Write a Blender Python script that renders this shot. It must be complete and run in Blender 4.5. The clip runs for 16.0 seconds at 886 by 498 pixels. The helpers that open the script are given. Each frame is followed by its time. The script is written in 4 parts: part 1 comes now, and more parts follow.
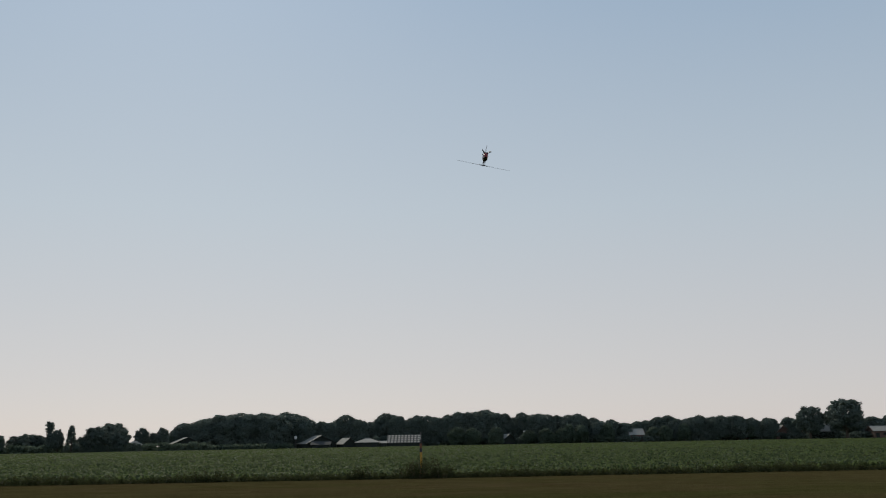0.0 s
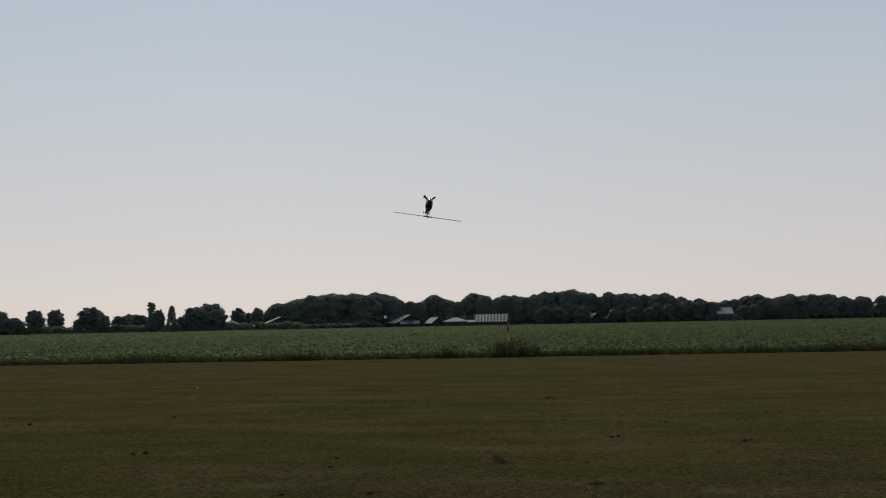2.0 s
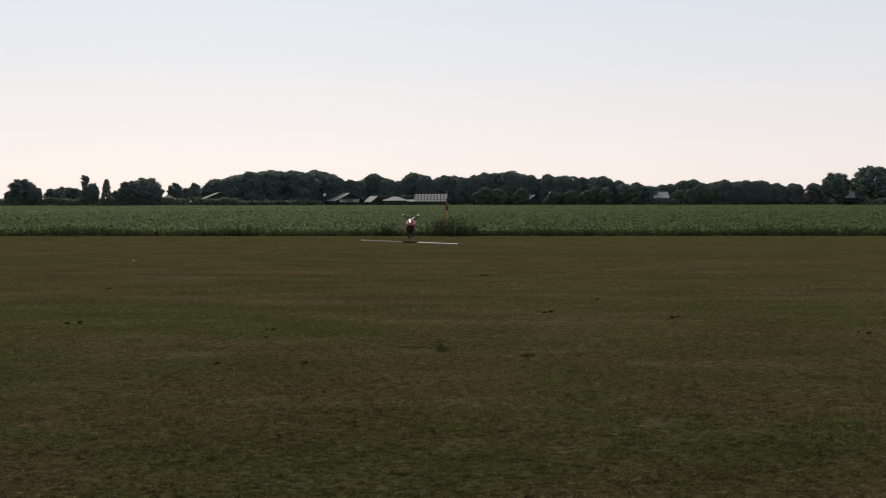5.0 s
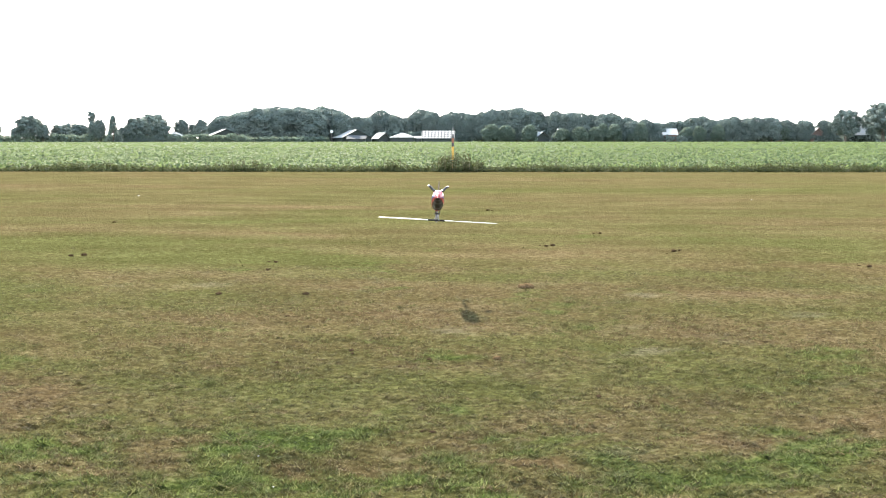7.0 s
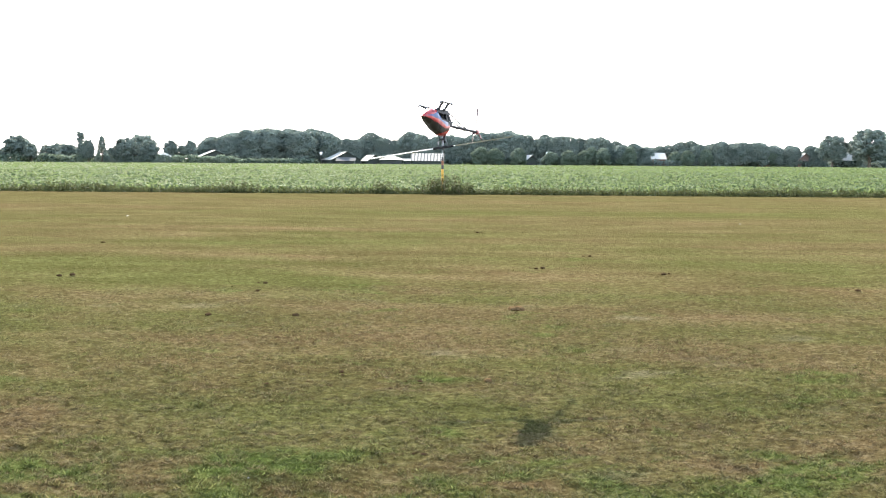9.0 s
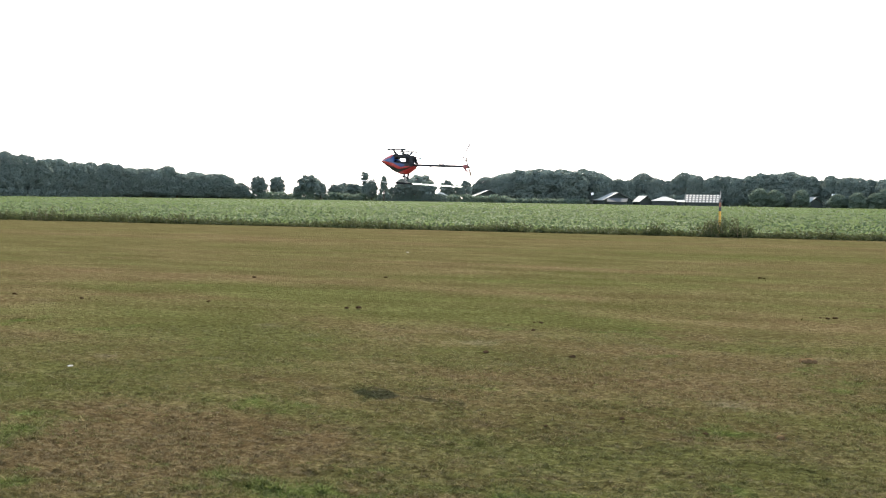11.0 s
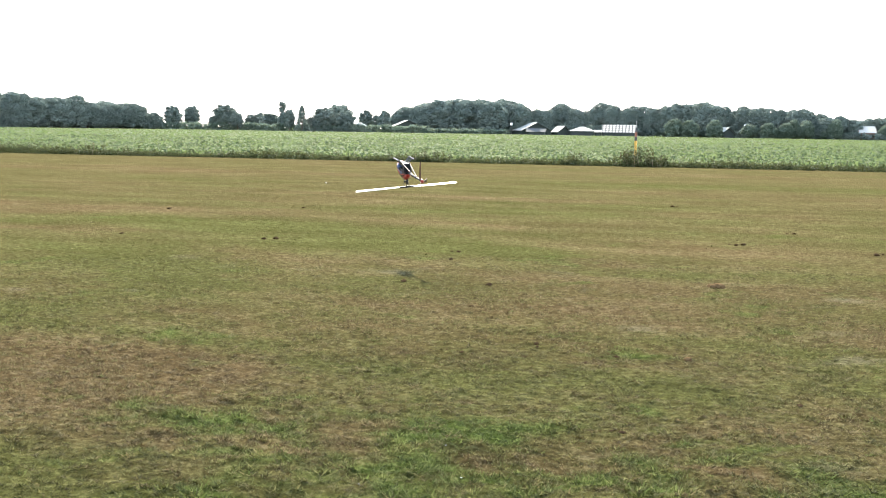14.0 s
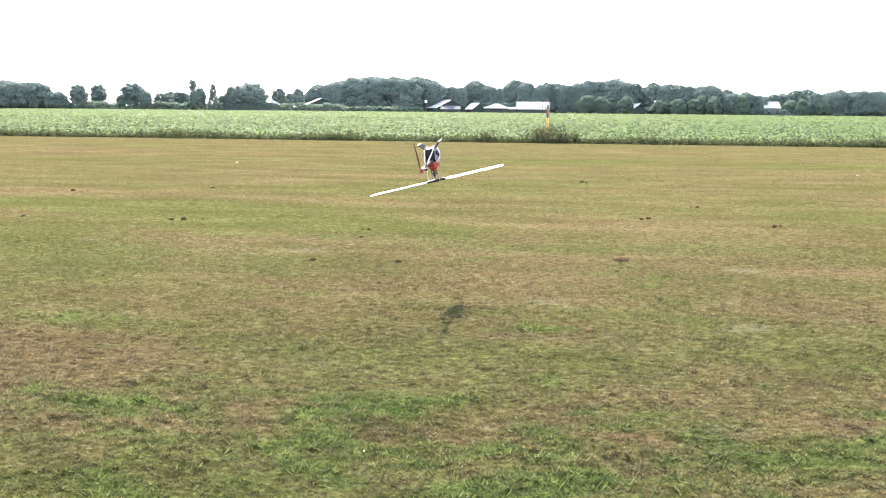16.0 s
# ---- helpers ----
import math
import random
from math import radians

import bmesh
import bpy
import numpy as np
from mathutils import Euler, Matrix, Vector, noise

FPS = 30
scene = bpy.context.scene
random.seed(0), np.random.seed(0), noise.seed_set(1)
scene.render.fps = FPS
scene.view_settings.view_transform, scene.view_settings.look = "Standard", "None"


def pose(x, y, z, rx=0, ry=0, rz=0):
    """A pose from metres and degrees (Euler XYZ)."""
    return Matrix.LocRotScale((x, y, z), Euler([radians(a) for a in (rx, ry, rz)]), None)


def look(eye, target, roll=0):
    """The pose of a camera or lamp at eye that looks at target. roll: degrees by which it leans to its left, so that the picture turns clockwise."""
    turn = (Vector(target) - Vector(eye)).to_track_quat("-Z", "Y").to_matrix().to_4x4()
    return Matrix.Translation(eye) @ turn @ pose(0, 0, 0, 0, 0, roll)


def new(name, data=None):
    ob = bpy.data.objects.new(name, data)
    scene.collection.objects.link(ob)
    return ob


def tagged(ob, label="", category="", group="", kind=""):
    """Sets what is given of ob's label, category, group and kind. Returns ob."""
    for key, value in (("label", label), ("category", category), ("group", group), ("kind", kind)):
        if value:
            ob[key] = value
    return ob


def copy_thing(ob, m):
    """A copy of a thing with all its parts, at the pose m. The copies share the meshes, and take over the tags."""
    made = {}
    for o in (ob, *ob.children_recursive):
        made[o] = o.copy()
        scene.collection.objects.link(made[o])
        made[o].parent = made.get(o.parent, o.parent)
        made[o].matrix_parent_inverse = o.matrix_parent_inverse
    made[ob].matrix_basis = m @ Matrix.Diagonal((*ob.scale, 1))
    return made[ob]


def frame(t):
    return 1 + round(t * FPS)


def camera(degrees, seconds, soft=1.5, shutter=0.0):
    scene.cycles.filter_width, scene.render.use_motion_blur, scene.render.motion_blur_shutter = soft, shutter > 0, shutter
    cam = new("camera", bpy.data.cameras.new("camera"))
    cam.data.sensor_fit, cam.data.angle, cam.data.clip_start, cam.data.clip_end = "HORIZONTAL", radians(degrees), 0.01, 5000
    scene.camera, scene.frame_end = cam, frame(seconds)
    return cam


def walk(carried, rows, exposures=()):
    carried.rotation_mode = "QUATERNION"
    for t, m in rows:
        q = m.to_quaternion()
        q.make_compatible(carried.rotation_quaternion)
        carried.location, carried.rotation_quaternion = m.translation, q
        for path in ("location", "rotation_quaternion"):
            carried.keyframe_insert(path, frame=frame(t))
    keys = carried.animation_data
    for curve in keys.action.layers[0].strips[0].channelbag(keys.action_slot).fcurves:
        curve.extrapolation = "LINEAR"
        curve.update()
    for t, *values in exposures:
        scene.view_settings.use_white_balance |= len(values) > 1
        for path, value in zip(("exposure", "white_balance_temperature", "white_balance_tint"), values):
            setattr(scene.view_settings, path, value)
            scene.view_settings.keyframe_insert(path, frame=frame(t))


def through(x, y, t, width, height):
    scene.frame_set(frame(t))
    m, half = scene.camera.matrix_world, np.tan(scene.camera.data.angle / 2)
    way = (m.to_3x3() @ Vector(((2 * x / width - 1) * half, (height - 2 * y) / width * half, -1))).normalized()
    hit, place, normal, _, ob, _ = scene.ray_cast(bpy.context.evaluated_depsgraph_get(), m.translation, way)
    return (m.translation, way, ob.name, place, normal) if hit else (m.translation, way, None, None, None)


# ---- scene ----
# ---- camera and its way ----
cam = camera(46.71, 16.0, soft=1.12, shutter=0.08)
PATH = [
    (0.0, pose(-0.038, -0.011, 1.691, 100.61, 1.06, 0.10)),
    (0.5, pose(-0.025, -0.012, 1.699, 101.66, 1.38, 2.03)),
    (1.0, pose(-0.017, -0.012, 1.710, 99.44, 1.03, 2.95)),
    (1.5, pose(-0.017, -0.006, 1.737, 96.12, 1.62, 3.58)),
    (2.0, pose(-0.033, -0.009, 1.731, 94.06, 1.14, 4.93)),
    (2.5, pose(-0.034, -0.015, 1.730, 93.89, 0.78, 4.92)),
    (3.0, pose(-0.031, -0.024, 1.717, 93.42, 0.50, 4.24)),
    (3.5, pose(-0.015, -0.030, 1.701, 91.65, 0.61, 3.51)),
    (4.0, pose(-0.009, -0.029, 1.690, 89.37, 0.44, 2.74)),
    (4.5, pose(0.003, -0.026, 1.689, 88.52, 0.18, 1.78)),
    (5.0, pose(-0.004, -0.024, 1.674, 87.31, 0.07, 1.57)),
    (5.2, pose(0.021, -0.028, 1.672, 87.00, 0.57, 1.58)),
    (7.3, pose(0.085, -0.044, 1.609, 83.68, -0.07, 1.97)),
    (7.5, pose(0.088, -0.037, 1.605, 84.06, 0.06, 0.85)),
    (8.0, pose(0.071, -0.049, 1.606, 84.16, -0.33, 0.20)),
    (8.5, pose(0.068, -0.054, 1.615, 85.16, -0.43, -0.00)),
    (9.0, pose(0.058, -0.039, 1.612, 85.07, -0.39, 1.40)),
    (9.5, pose(0.032, -0.019, 1.608, 85.87, -0.58, 3.67)),
    (10.0, pose(-0.007, 0.010, 1.614, 87.71, -1.13, 8.95)),
    (10.2, pose(-0.026, 0.026, 1.613, 87.85, -0.64, 11.69)),
    (12.3, pose(-0.073, 0.084, 1.606, 86.28, -0.84, 17.91)),
    (12.5, pose(-0.067, 0.092, 1.604, 86.39, -0.85, 17.60)),
    (13.0, pose(-0.067, 0.099, 1.606, 86.26, -1.15, 16.00)),
    (13.5, pose(-0.052, 0.087, 1.598, 84.68, -1.22, 14.27)),
    (14.0, pose(-0.031, 0.051, 1.598, 83.35, -0.87, 11.92)),
    (14.5, pose(0.001, 0.011, 1.606, 83.19, -0.92, 8.82)),
    (15.0, pose(0.022, 0.003, 1.602, 83.18, -0.60, 5.52)),
    (15.5, pose(0.032, -0.002, 1.604, 82.54, -0.70, 4.91)),
    (16.0, pose(0.062, 0.007, 1.597, 82.18, -0.53, 7.21)),
]
EXPOSURES = [(0.0, -1.22, 6450, 5), (0.5, -1.18, 6350, 4), (1.0, -1.20, 6500, 6), (1.5, -1.20, 6600, 7), (2.5, -1.18, 6600, 7), (3.5, -1.12, 6700, 8), (4.3, -0.98, 6750, 9), (5.0, -0.70, 6720, 8), (5.2, -0.70, 6720, 8), (7.3, 2.28, 6400, 9), (7.5, 2.25, 6400, 9), (8.5, 2.08, 6420, 9), (9.5, 1.83, 6450, 8), (10.2, 1.55, 6450, 8),
             (12.5, 1.22, 6480, 8), (13.5, 1.50, 6450, 8), (14.0, 2.0, 6430, 8), (14.5, 2.15, 6330, 10), (16.0, 2.48, 6330, 12)]
walk(cam, PATH, EXPOSURES)

# ---- sky and sun ----
SUN_AZ, SUN_EL = radians(15.0), radians(37.0)
world = bpy.data.worlds.new("sky")
scene.world = world
world.use_nodes = True
wn, wl = world.node_tree.nodes, world.node_tree.links
sky = wn.new("ShaderNodeTexSky")
sky.sky_type, sky.sun_disc = "NISHITA", False
sky.sun_elevation, sky.sun_rotation = SUN_EL, -SUN_AZ
sky.air_density, sky.dust_density, sky.ozone_density = 0.6, 1.1, 1.5
# a hazy day: the clear sky thinned with haze, brightest and warmest near the horizon, bluer and dimmer above
way = wn.new("ShaderNodeTexCoord")
apart = wn.new("ShaderNodeSeparateXYZ")
wl.new(way.outputs["Generated"], apart.inputs[0])
height = wn.new("ShaderNodeValToRGB")
TONES = ((0.0, (0.945, 0.84, 0.825)), (0.10, (0.85, 0.82, 0.84)), (0.22, (0.72, 0.79, 0.88)), (0.42, (0.49, 0.63, 0.83)), (0.65, (0.22, 0.30, 0.42)), (1.0, (0.12, 0.16, 0.23)))
for at, tone in TONES:
    e = height.color_ramp.elements
    k = e[0] if at == 0.0 else e[len(e) - 1] if at == 1.0 else e.new(at)
    k.position, k.color = at, (*tone, 1)
wl.new(apart.outputs["Z"], height.inputs[0])
bright = wn.new("ShaderNodeVectorMath")
bright.operation = "SCALE"
bright.inputs["Scale"].default_value = 16.0
wl.new(height.outputs[0], bright.inputs[0])
haze = wn.new("ShaderNodeMix")
haze.data_type = "RGBA"
haze.inputs[0].default_value = 0.80
wl.new(sky.outputs[0], haze.inputs[6])
wl.new(bright.outputs[0], haze.inputs[7])
wl.new(haze.outputs[2], wn["Background"].inputs["Color"])
wn["Background"].inputs["Strength"].default_value = 0.11
sun_data = bpy.data.lights.new("sun", "SUN")
sun_data.energy, sun_data.angle, sun_data.color = 4.9, radians(0.8), (1.0, 0.90, 0.75)
sun = new("sun", sun_data)
sun.matrix_basis = look((-math.sin(SUN_AZ) * 100, math.cos(SUN_AZ) * 100, 100 * math.tan(SUN_EL)), (0, 0, 0))


# ---- materials ----
def mat(name, rough=0.6, metal=0.0, spec=0.5):
    m = bpy.data.materials.new(name)
    m.use_nodes = True
    p = m.node_tree.nodes["Principled BSDF"]
    p.inputs["Roughness"].default_value, p.inputs["Metallic"].default_value = rough, metal
    p.inputs["Specular IOR Level"].default_value = spec
    return m, m.node_tree.nodes, m.node_tree.links, p


def noise_node(n, l, scale, detail=4.0, rough=0.55, coord=None, stretch=None):
    t = n.new("ShaderNodeTexNoise")
    t.inputs["Scale"].default_value, t.inputs["Detail"].default_value, t.inputs["Roughness"].default_value = scale, detail, rough
    if coord is not None:
        if stretch:
            mp = n.new("ShaderNodeMapping")
            mp.inputs["Scale"].default_value = stretch
            l.new(coord, mp.inputs[0])
            coord = mp.outputs[0]
        l.new(coord, t.inputs["Vector"])
    return t.outputs["Fac"]


def ramp(n, l, fac, stops):
    r = n.new("ShaderNodeValToRGB")
    e = r.color_ramp.elements
    while len(e) < len(stops):
        e.new(0.5)
    for k, (p, c) in zip(e, stops):
        k.position, k.color = p, (*c, 1)
    l.new(fac, r.inputs[0])
    return r.outputs[0]


def mix(n, l, fac, a, b, mode="MIX"):
    m = n.new("ShaderNodeMix")
    m.data_type, m.blend_type = "RGBA", mode
    for s, v in ((m.inputs[0], fac), (m.inputs[6], a), (m.inputs[7], b)):
        if isinstance(v, (int, float)):
            s.default_value = v
        elif isinstance(v, tuple):
            s.default_value = (*v, 1)
        else:
            l.new(v, s)
    return m.outputs[2]


def coords(n, kind="Object"):
    return n.new("ShaderNodeTexCoord").outputs[kind]


def plain(name, colour, rough=0.5, metal=0.0, wear=0.15, scale=30.0, bump=0.0, spec=0.5):
    """Paint, plastic or metal with slight dirt at two scales."""
    m, n, l, p = mat(name, rough, metal, spec)
    c = coords(n)
    f1, f2 = noise_node(n, l, scale, 5, 0.6, c), noise_node(n, l, scale * 0.13, 3, 0.5, c)
    dark = tuple(v * (1 - wear) for v in colour)
    light = tuple(min(1, v * (1 + wear * 0.6)) for v in colour)
    l.new(mix(n, l, f2, ramp(n, l, f1, [(0.35, dark), (0.65, light)]), colour), p.inputs["Base Color"])
    if bump:
        b = n.new("ShaderNodeBump")
        b.inputs["Strength"].default_value = bump
        l.new(f1, b.inputs["Height"])
        l.new(b.outputs[0], p.inputs["Normal"])
    return m


def foliage(name, dark, light, through, scale=0.5, share=0.35):
    """Leaves: random shade per leaf, broad patches, and light let through."""
    m = bpy.data.materials.new(name)
    m.use_nodes = True
    n, l = m.node_tree.nodes, m.node_tree.links
    p = n["Principled BSDF"]
    p.inputs["Roughness"].default_value = 0.75
    p.inputs["Specular IOR Level"].default_value = 0.1
    g = n.new("ShaderNodeNewGeometry")
    o = n.new("ShaderNodeObjectInfo")
    leaf = ramp(n, l, g.outputs["Random Per Island"], [(0.0, dark), (1.0, light)])
    patch = noise_node(n, l, scale, 3, 0.5, coords(n))
    col = mix(n, l, patch, leaf, mix(n, l, 0.5, leaf, dark))
    col = mix(n, l, o.outputs["Random"], col, mix(n, l, 0.35, col, light))
    l.new(col, p.inputs["Base Color"])
    tr = n.new("ShaderNodeBsdfTranslucent")
    l.new(mix(n, l, 0.6, col, through), tr.inputs[0])
    ms = n.new("ShaderNodeMixShader")
    ms.inputs[0].default_value = share
    l.new(p.outputs[0], ms.inputs[1])
    l.new(tr.outputs[0], ms.inputs[2])
    l.new(ms.outputs[0], n["Material Output"].inputs[0])
    return m


# far leaves: distance haze put into the colour, paler, greyer and bluer
HAZED_TREE_LEAF = foliage("hazed_tree_leaf", (0.112, 0.142, 0.124), (0.132, 0.162, 0.140), (0.30, 0.38, 0.33), 0.35, 0.22)
HAZED_CONIFER_LEAF = foliage("hazed_conifer_leaf", (0.095, 0.125, 0.105), (0.120, 0.150, 0.125), (0.28, 0.35, 0.30), 0.5, 0.3)
HAZED_BUSH_LEAF = foliage("hazed_bush_leaf", (0.092, 0.124, 0.094), (0.114, 0.148, 0.110), (0.30, 0.37, 0.27), 0.3, 0.3)
CROP_LEAF = foliage("beet_leaf", (0.060, 0.088, 0.036), (0.090, 0.120, 0.052), (0.16, 0.21, 0.08), 0.06, 0.45)
WEED_LEAF = foliage("weed_leaf", (0.022, 0.030, 0.012), (0.066, 0.074, 0.032), (0.10, 0.11, 0.04), 0.6, 0.3)
BARK = plain("bark", (0.10, 0.085, 0.065), 0.9, wear=0.4, scale=3, bump=0.4)
STALK = plain("dry_stalk", (0.16, 0.12, 0.07), 0.85, wear=0.3, scale=8)


def grass_colours(n, l, c, attr_dry, attr_lush, fine):
    """Mown grass from straw brown to green, by the dryness kept on the mesh."""
    straw = ramp(n, l, fine, [(0.1, (0.032, 0.022, 0.010)), (0.5, (0.083, 0.060, 0.029)), (0.9, (0.174, 0.138, 0.078))])
    green = ramp(n, l, fine, [(0.1, (0.021, 0.021, 0.007)), (0.5, (0.060, 0.060, 0.020)), (0.9, (0.132, 0.127, 0.052))])
    lush = ramp(n, l, fine, [(0.1, (0.016, 0.024, 0.007)), (0.5, (0.052, 0.072, 0.017)), (0.9, (0.128, 0.150, 0.052))])
    pale = ramp(n, l, fine, [(0.1, (0.046, 0.040, 0.026)), (0.5, (0.118, 0.102, 0.066)), (0.9, (0.225, 0.200, 0.145))])
    turf = mix(n, l, attr_lush, mix(n, l, attr_dry, green, straw), lush)
    return mix(n, l, attribute(n, "pale"), turf, pale)


def attribute(n, name):
    a = n.new("ShaderNodeAttribute")
    a.attribute_name = name
    return a.outputs["Fac"]


def ground_material():
    m, n, l, p = mat("mown_grass", 1.0, spec=0.0)
    c = coords(n)
    fine = noise_node(n, l, 46.0, 8, 0.7, c, (0.8, 0.8, 1))
    # clump darkens the colour in short dashes, as shadow gaps between tussocks
    clump = noise_node(n, l, 21.0, 4, 0.6, c, (0.6, 1, 1))
    broad = noise_node(n, l, 1.1, 5, 0.6, c, (0.35, 1, 1))
    total = None
    for source, weight in ((fine, 1.35), (clump, 1.15), (broad, 0.5)):
        part_ = n.new("ShaderNodeMath")
        part_.operation = "MULTIPLY_ADD"
        l.new(source, part_.inputs[0])
        part_.inputs[1].default_value = weight
        if total is None:
            part_.inputs[2].default_value = 0.48 - 0.5 * (1.35 + 1.15 + 0.5)
        else:
            l.new(total, part_.inputs[2])
        total = part_.outputs[0]
    grass = grass_colours(n, l, c, attribute(n, "dry"), attribute(n, "lush"), total)
    soil = ramp(n, l, fine, [(0.3, (0.045, 0.062, 0.025)), (0.7, (0.085, 0.11, 0.045))])
    l.new(mix(n, l, attribute(n, "field"), grass, soil), p.inputs["Base Color"])
    b = n.new("ShaderNodeBump")
    b.inputs["Strength"].default_value, b.inputs["Distance"].default_value = 0.8, 0.05
    l.new(fine, b.inputs["Height"])
    l.new(b.outputs[0], p.inputs["Normal"])
    return m


def blade_material():
    m = bpy.data.materials.new("grass_blade")
    m.use_nodes = True
    n, l = m.node_tree.nodes, m.node_tree.links
    p = n["Principled BSDF"]
    p.inputs["Roughness"].default_value = 0.8
    p.inputs["Specular IOR Level"].default_value = 0.08
    g = n.new("ShaderNodeNewGeometry")
    # same clump noise as the ground: painted shadow gaps run on over the blades
    clump = noise_node(n, l, 21.0, 4, 0.6, coords(n), (0.6, 1, 1))
    shade, both = n.new("ShaderNodeMath"), n.new("ShaderNodeMath")
    shade.operation = both.operation = "MULTIPLY_ADD"
    l.new(g.outputs["Random Per Island"], shade.inputs[0])
    shade.inputs[1].default_value, shade.inputs[2].default_value = 0.75, 0.57 - 0.5 * (0.75 + 1.15)
    l.new(clump, both.inputs[0])
    both.inputs[1].default_value = 1.15
    l.new(shade.outputs[0], both.inputs[2])
    col = grass_colours(n, l, None, attribute(n, "dry"), attribute(n, "lush"), both.outputs[0])
    l.new(col, p.inputs["Base Color"])
    tr = n.new("ShaderNodeBsdfTranslucent")
    l.new(col, tr.inputs[0])
    ms = n.new("ShaderNodeMixShader")
    ms.inputs[0].default_value = 0.6
    l.new(p.outputs[0], ms.inputs[1])
    l.new(tr.outputs[0], ms.inputs[2])
    l.new(ms.outputs[0], n["Material Output"].inputs[0])
    return m


GRASS, BLADE = ground_material(), blade_material()
CLOD = plain("dry_earth", (0.046, 0.030, 0.016), 1.0, wear=0.4, scale=25, bump=0.6, spec=0.0)
PALE = plain("pale_stone", (0.30, 0.285, 0.25), 0.8, wear=0.2, scale=20)
BRICK = plain("brick_wall", (0.14, 0.09, 0.07), 0.9, wear=0.25, scale=2)
DARKWALL = plain("dark_boards", (0.022, 0.030, 0.024), 0.9, wear=0.25, scale=2)
ROOF_PALE = plain("pale_roof_sheet", (0.40, 0.385, 0.35), 0.8, wear=0.2, scale=1.2, spec=0.05)
ROOF_GREY = plain("grey_roof_sheet", (0.085, 0.088, 0.088), 0.8, wear=0.2, scale=1.2, spec=0.1)
WHITE = plain("white_paint", (0.8, 0.79, 0.76), 0.6, wear=0.08, scale=2)
PANE = plain("dark_window", (0.025, 0.03, 0.03), 0.5, wear=0.1, scale=2, spec=0.2)
YELLOW = plain("yellow_paint", (0.46, 0.26, 0.025), 0.5, wear=0.25, scale=12)
ORANGE = plain("orange_paint", (0.17, 0.055, 0.02), 0.5, wear=0.35, scale=12)
BLACK = plain("black_paint", (0.025, 0.022, 0.02), 0.5, wear=0.3, scale=12)
GREY_TIP = plain("weathered_metal", (0.35, 0.34, 0.31), 0.5, 0.3, 0.3, 15)
FIN_RED = plain("dark_red_fin", (0.05, 0.014, 0.013), 0.4, wear=0.1, scale=30)
TAIL_ORANGE = plain("orange_tail_blade", (0.12, 0.065, 0.03), 0.4, wear=0.1, scale=30)
H_RED = plain("canopy_red", (0.27, 0.022, 0.02), 0.28, wear=0.08, scale=15, spec=0.4)
GEAR_RED = plain("gearbox_red", (0.17, 0.02, 0.018), 0.35, wear=0.1, scale=30)
H_BLUE = plain("canopy_blue", (0.012, 0.038, 0.12), 0.28, wear=0.08, scale=15, spec=0.3)
H_DARK = plain("canopy_black", (0.016, 0.016, 0.013), 0.4, wear=0.1, scale=15, spec=0.2)
CARBON = plain("carbon_plate", (0.012, 0.012, 0.013), 0.55, wear=0.2, scale=60, spec=0.15)
STEEL = plain("bright_metal", (0.12, 0.12, 0.125), 0.35, 0.8, 0.15, 60)
BLADE_WHITE = plain("pale_rotor_blade", (0.60, 0.61, 0.62), 0.4, wear=0.06, scale=20, spec=0.6)
SKID = plain("grey_skid", (0.04, 0.039, 0.038), 0.45, wear=0.1, scale=30, spec=0.35)


# ---- builders ----
def empty(name, m=None):
    ob = new(name)
    ob.empty_display_size = 0.1
    if m is not None:
        ob.matrix_basis = m
    return ob


def part(name, bm, material, parent=None, label="", m=None, smooth=False):
    """One bmesh as one mesh object under a thing or a part."""
    me = bpy.data.meshes.new(name)
    bm.to_mesh(me)
    bm.free()
    for one in material if isinstance(material, (list, tuple)) else [material]:
        me.materials.append(one)
    if smooth:
        me.polygons.foreach_set("use_smooth", [True] * len(me.polygons))
    ob = new(name, me)
    ob.parent = parent
    if m is not None:
        ob.matrix_basis = m
    return tagged(ob, label)


def box(size, at=(0, 0, 0), bevel=0.0, turn=None, bm=None):
    bm = bm or bmesh.new()
    m = Matrix.Translation(at) @ (turn or Matrix()) @ Matrix.Diagonal((*size, 1))
    made = bmesh.ops.create_cube(bm, size=1, matrix=m)
    if bevel:
        edges = list({e for v in made["verts"] for e in v.link_edges})
        bmesh.ops.bevel(bm, geom=edges, offset=bevel, segments=1, affect="EDGES")
    return bm


def tube(points, radii, sides=8, bm=None):
    """A round bar along points; radii: one number, or one for each point."""
    bm = bm or bmesh.new()
    points = [Vector(p) for p in points]
    radii = radii if isinstance(radii, (list, tuple)) else [radii] * len(points)
    rings, side = [], None
    for i, p in enumerate(points):
        d = (points[min(i + 1, len(points) - 1)] - points[max(i - 1, 0)]).normalized()
        side = (d.orthogonal() if side is None else side - d * side.dot(d)).normalized()
        up = d.cross(side)
        rings.append([bm.verts.new(p + (side * math.cos(a) + up * math.sin(a)) * radii[i])
                      for a in (2 * math.pi * k / sides for k in range(sides))])
    for a, b in zip(rings, rings[1:]):
        for k in range(sides):
            bm.faces.new((a[k], a[(k + 1) % sides], b[(k + 1) % sides], b[k]))
    bm.faces.new(rings[0][::-1])
    bm.faces.new(rings[-1])
    return bm


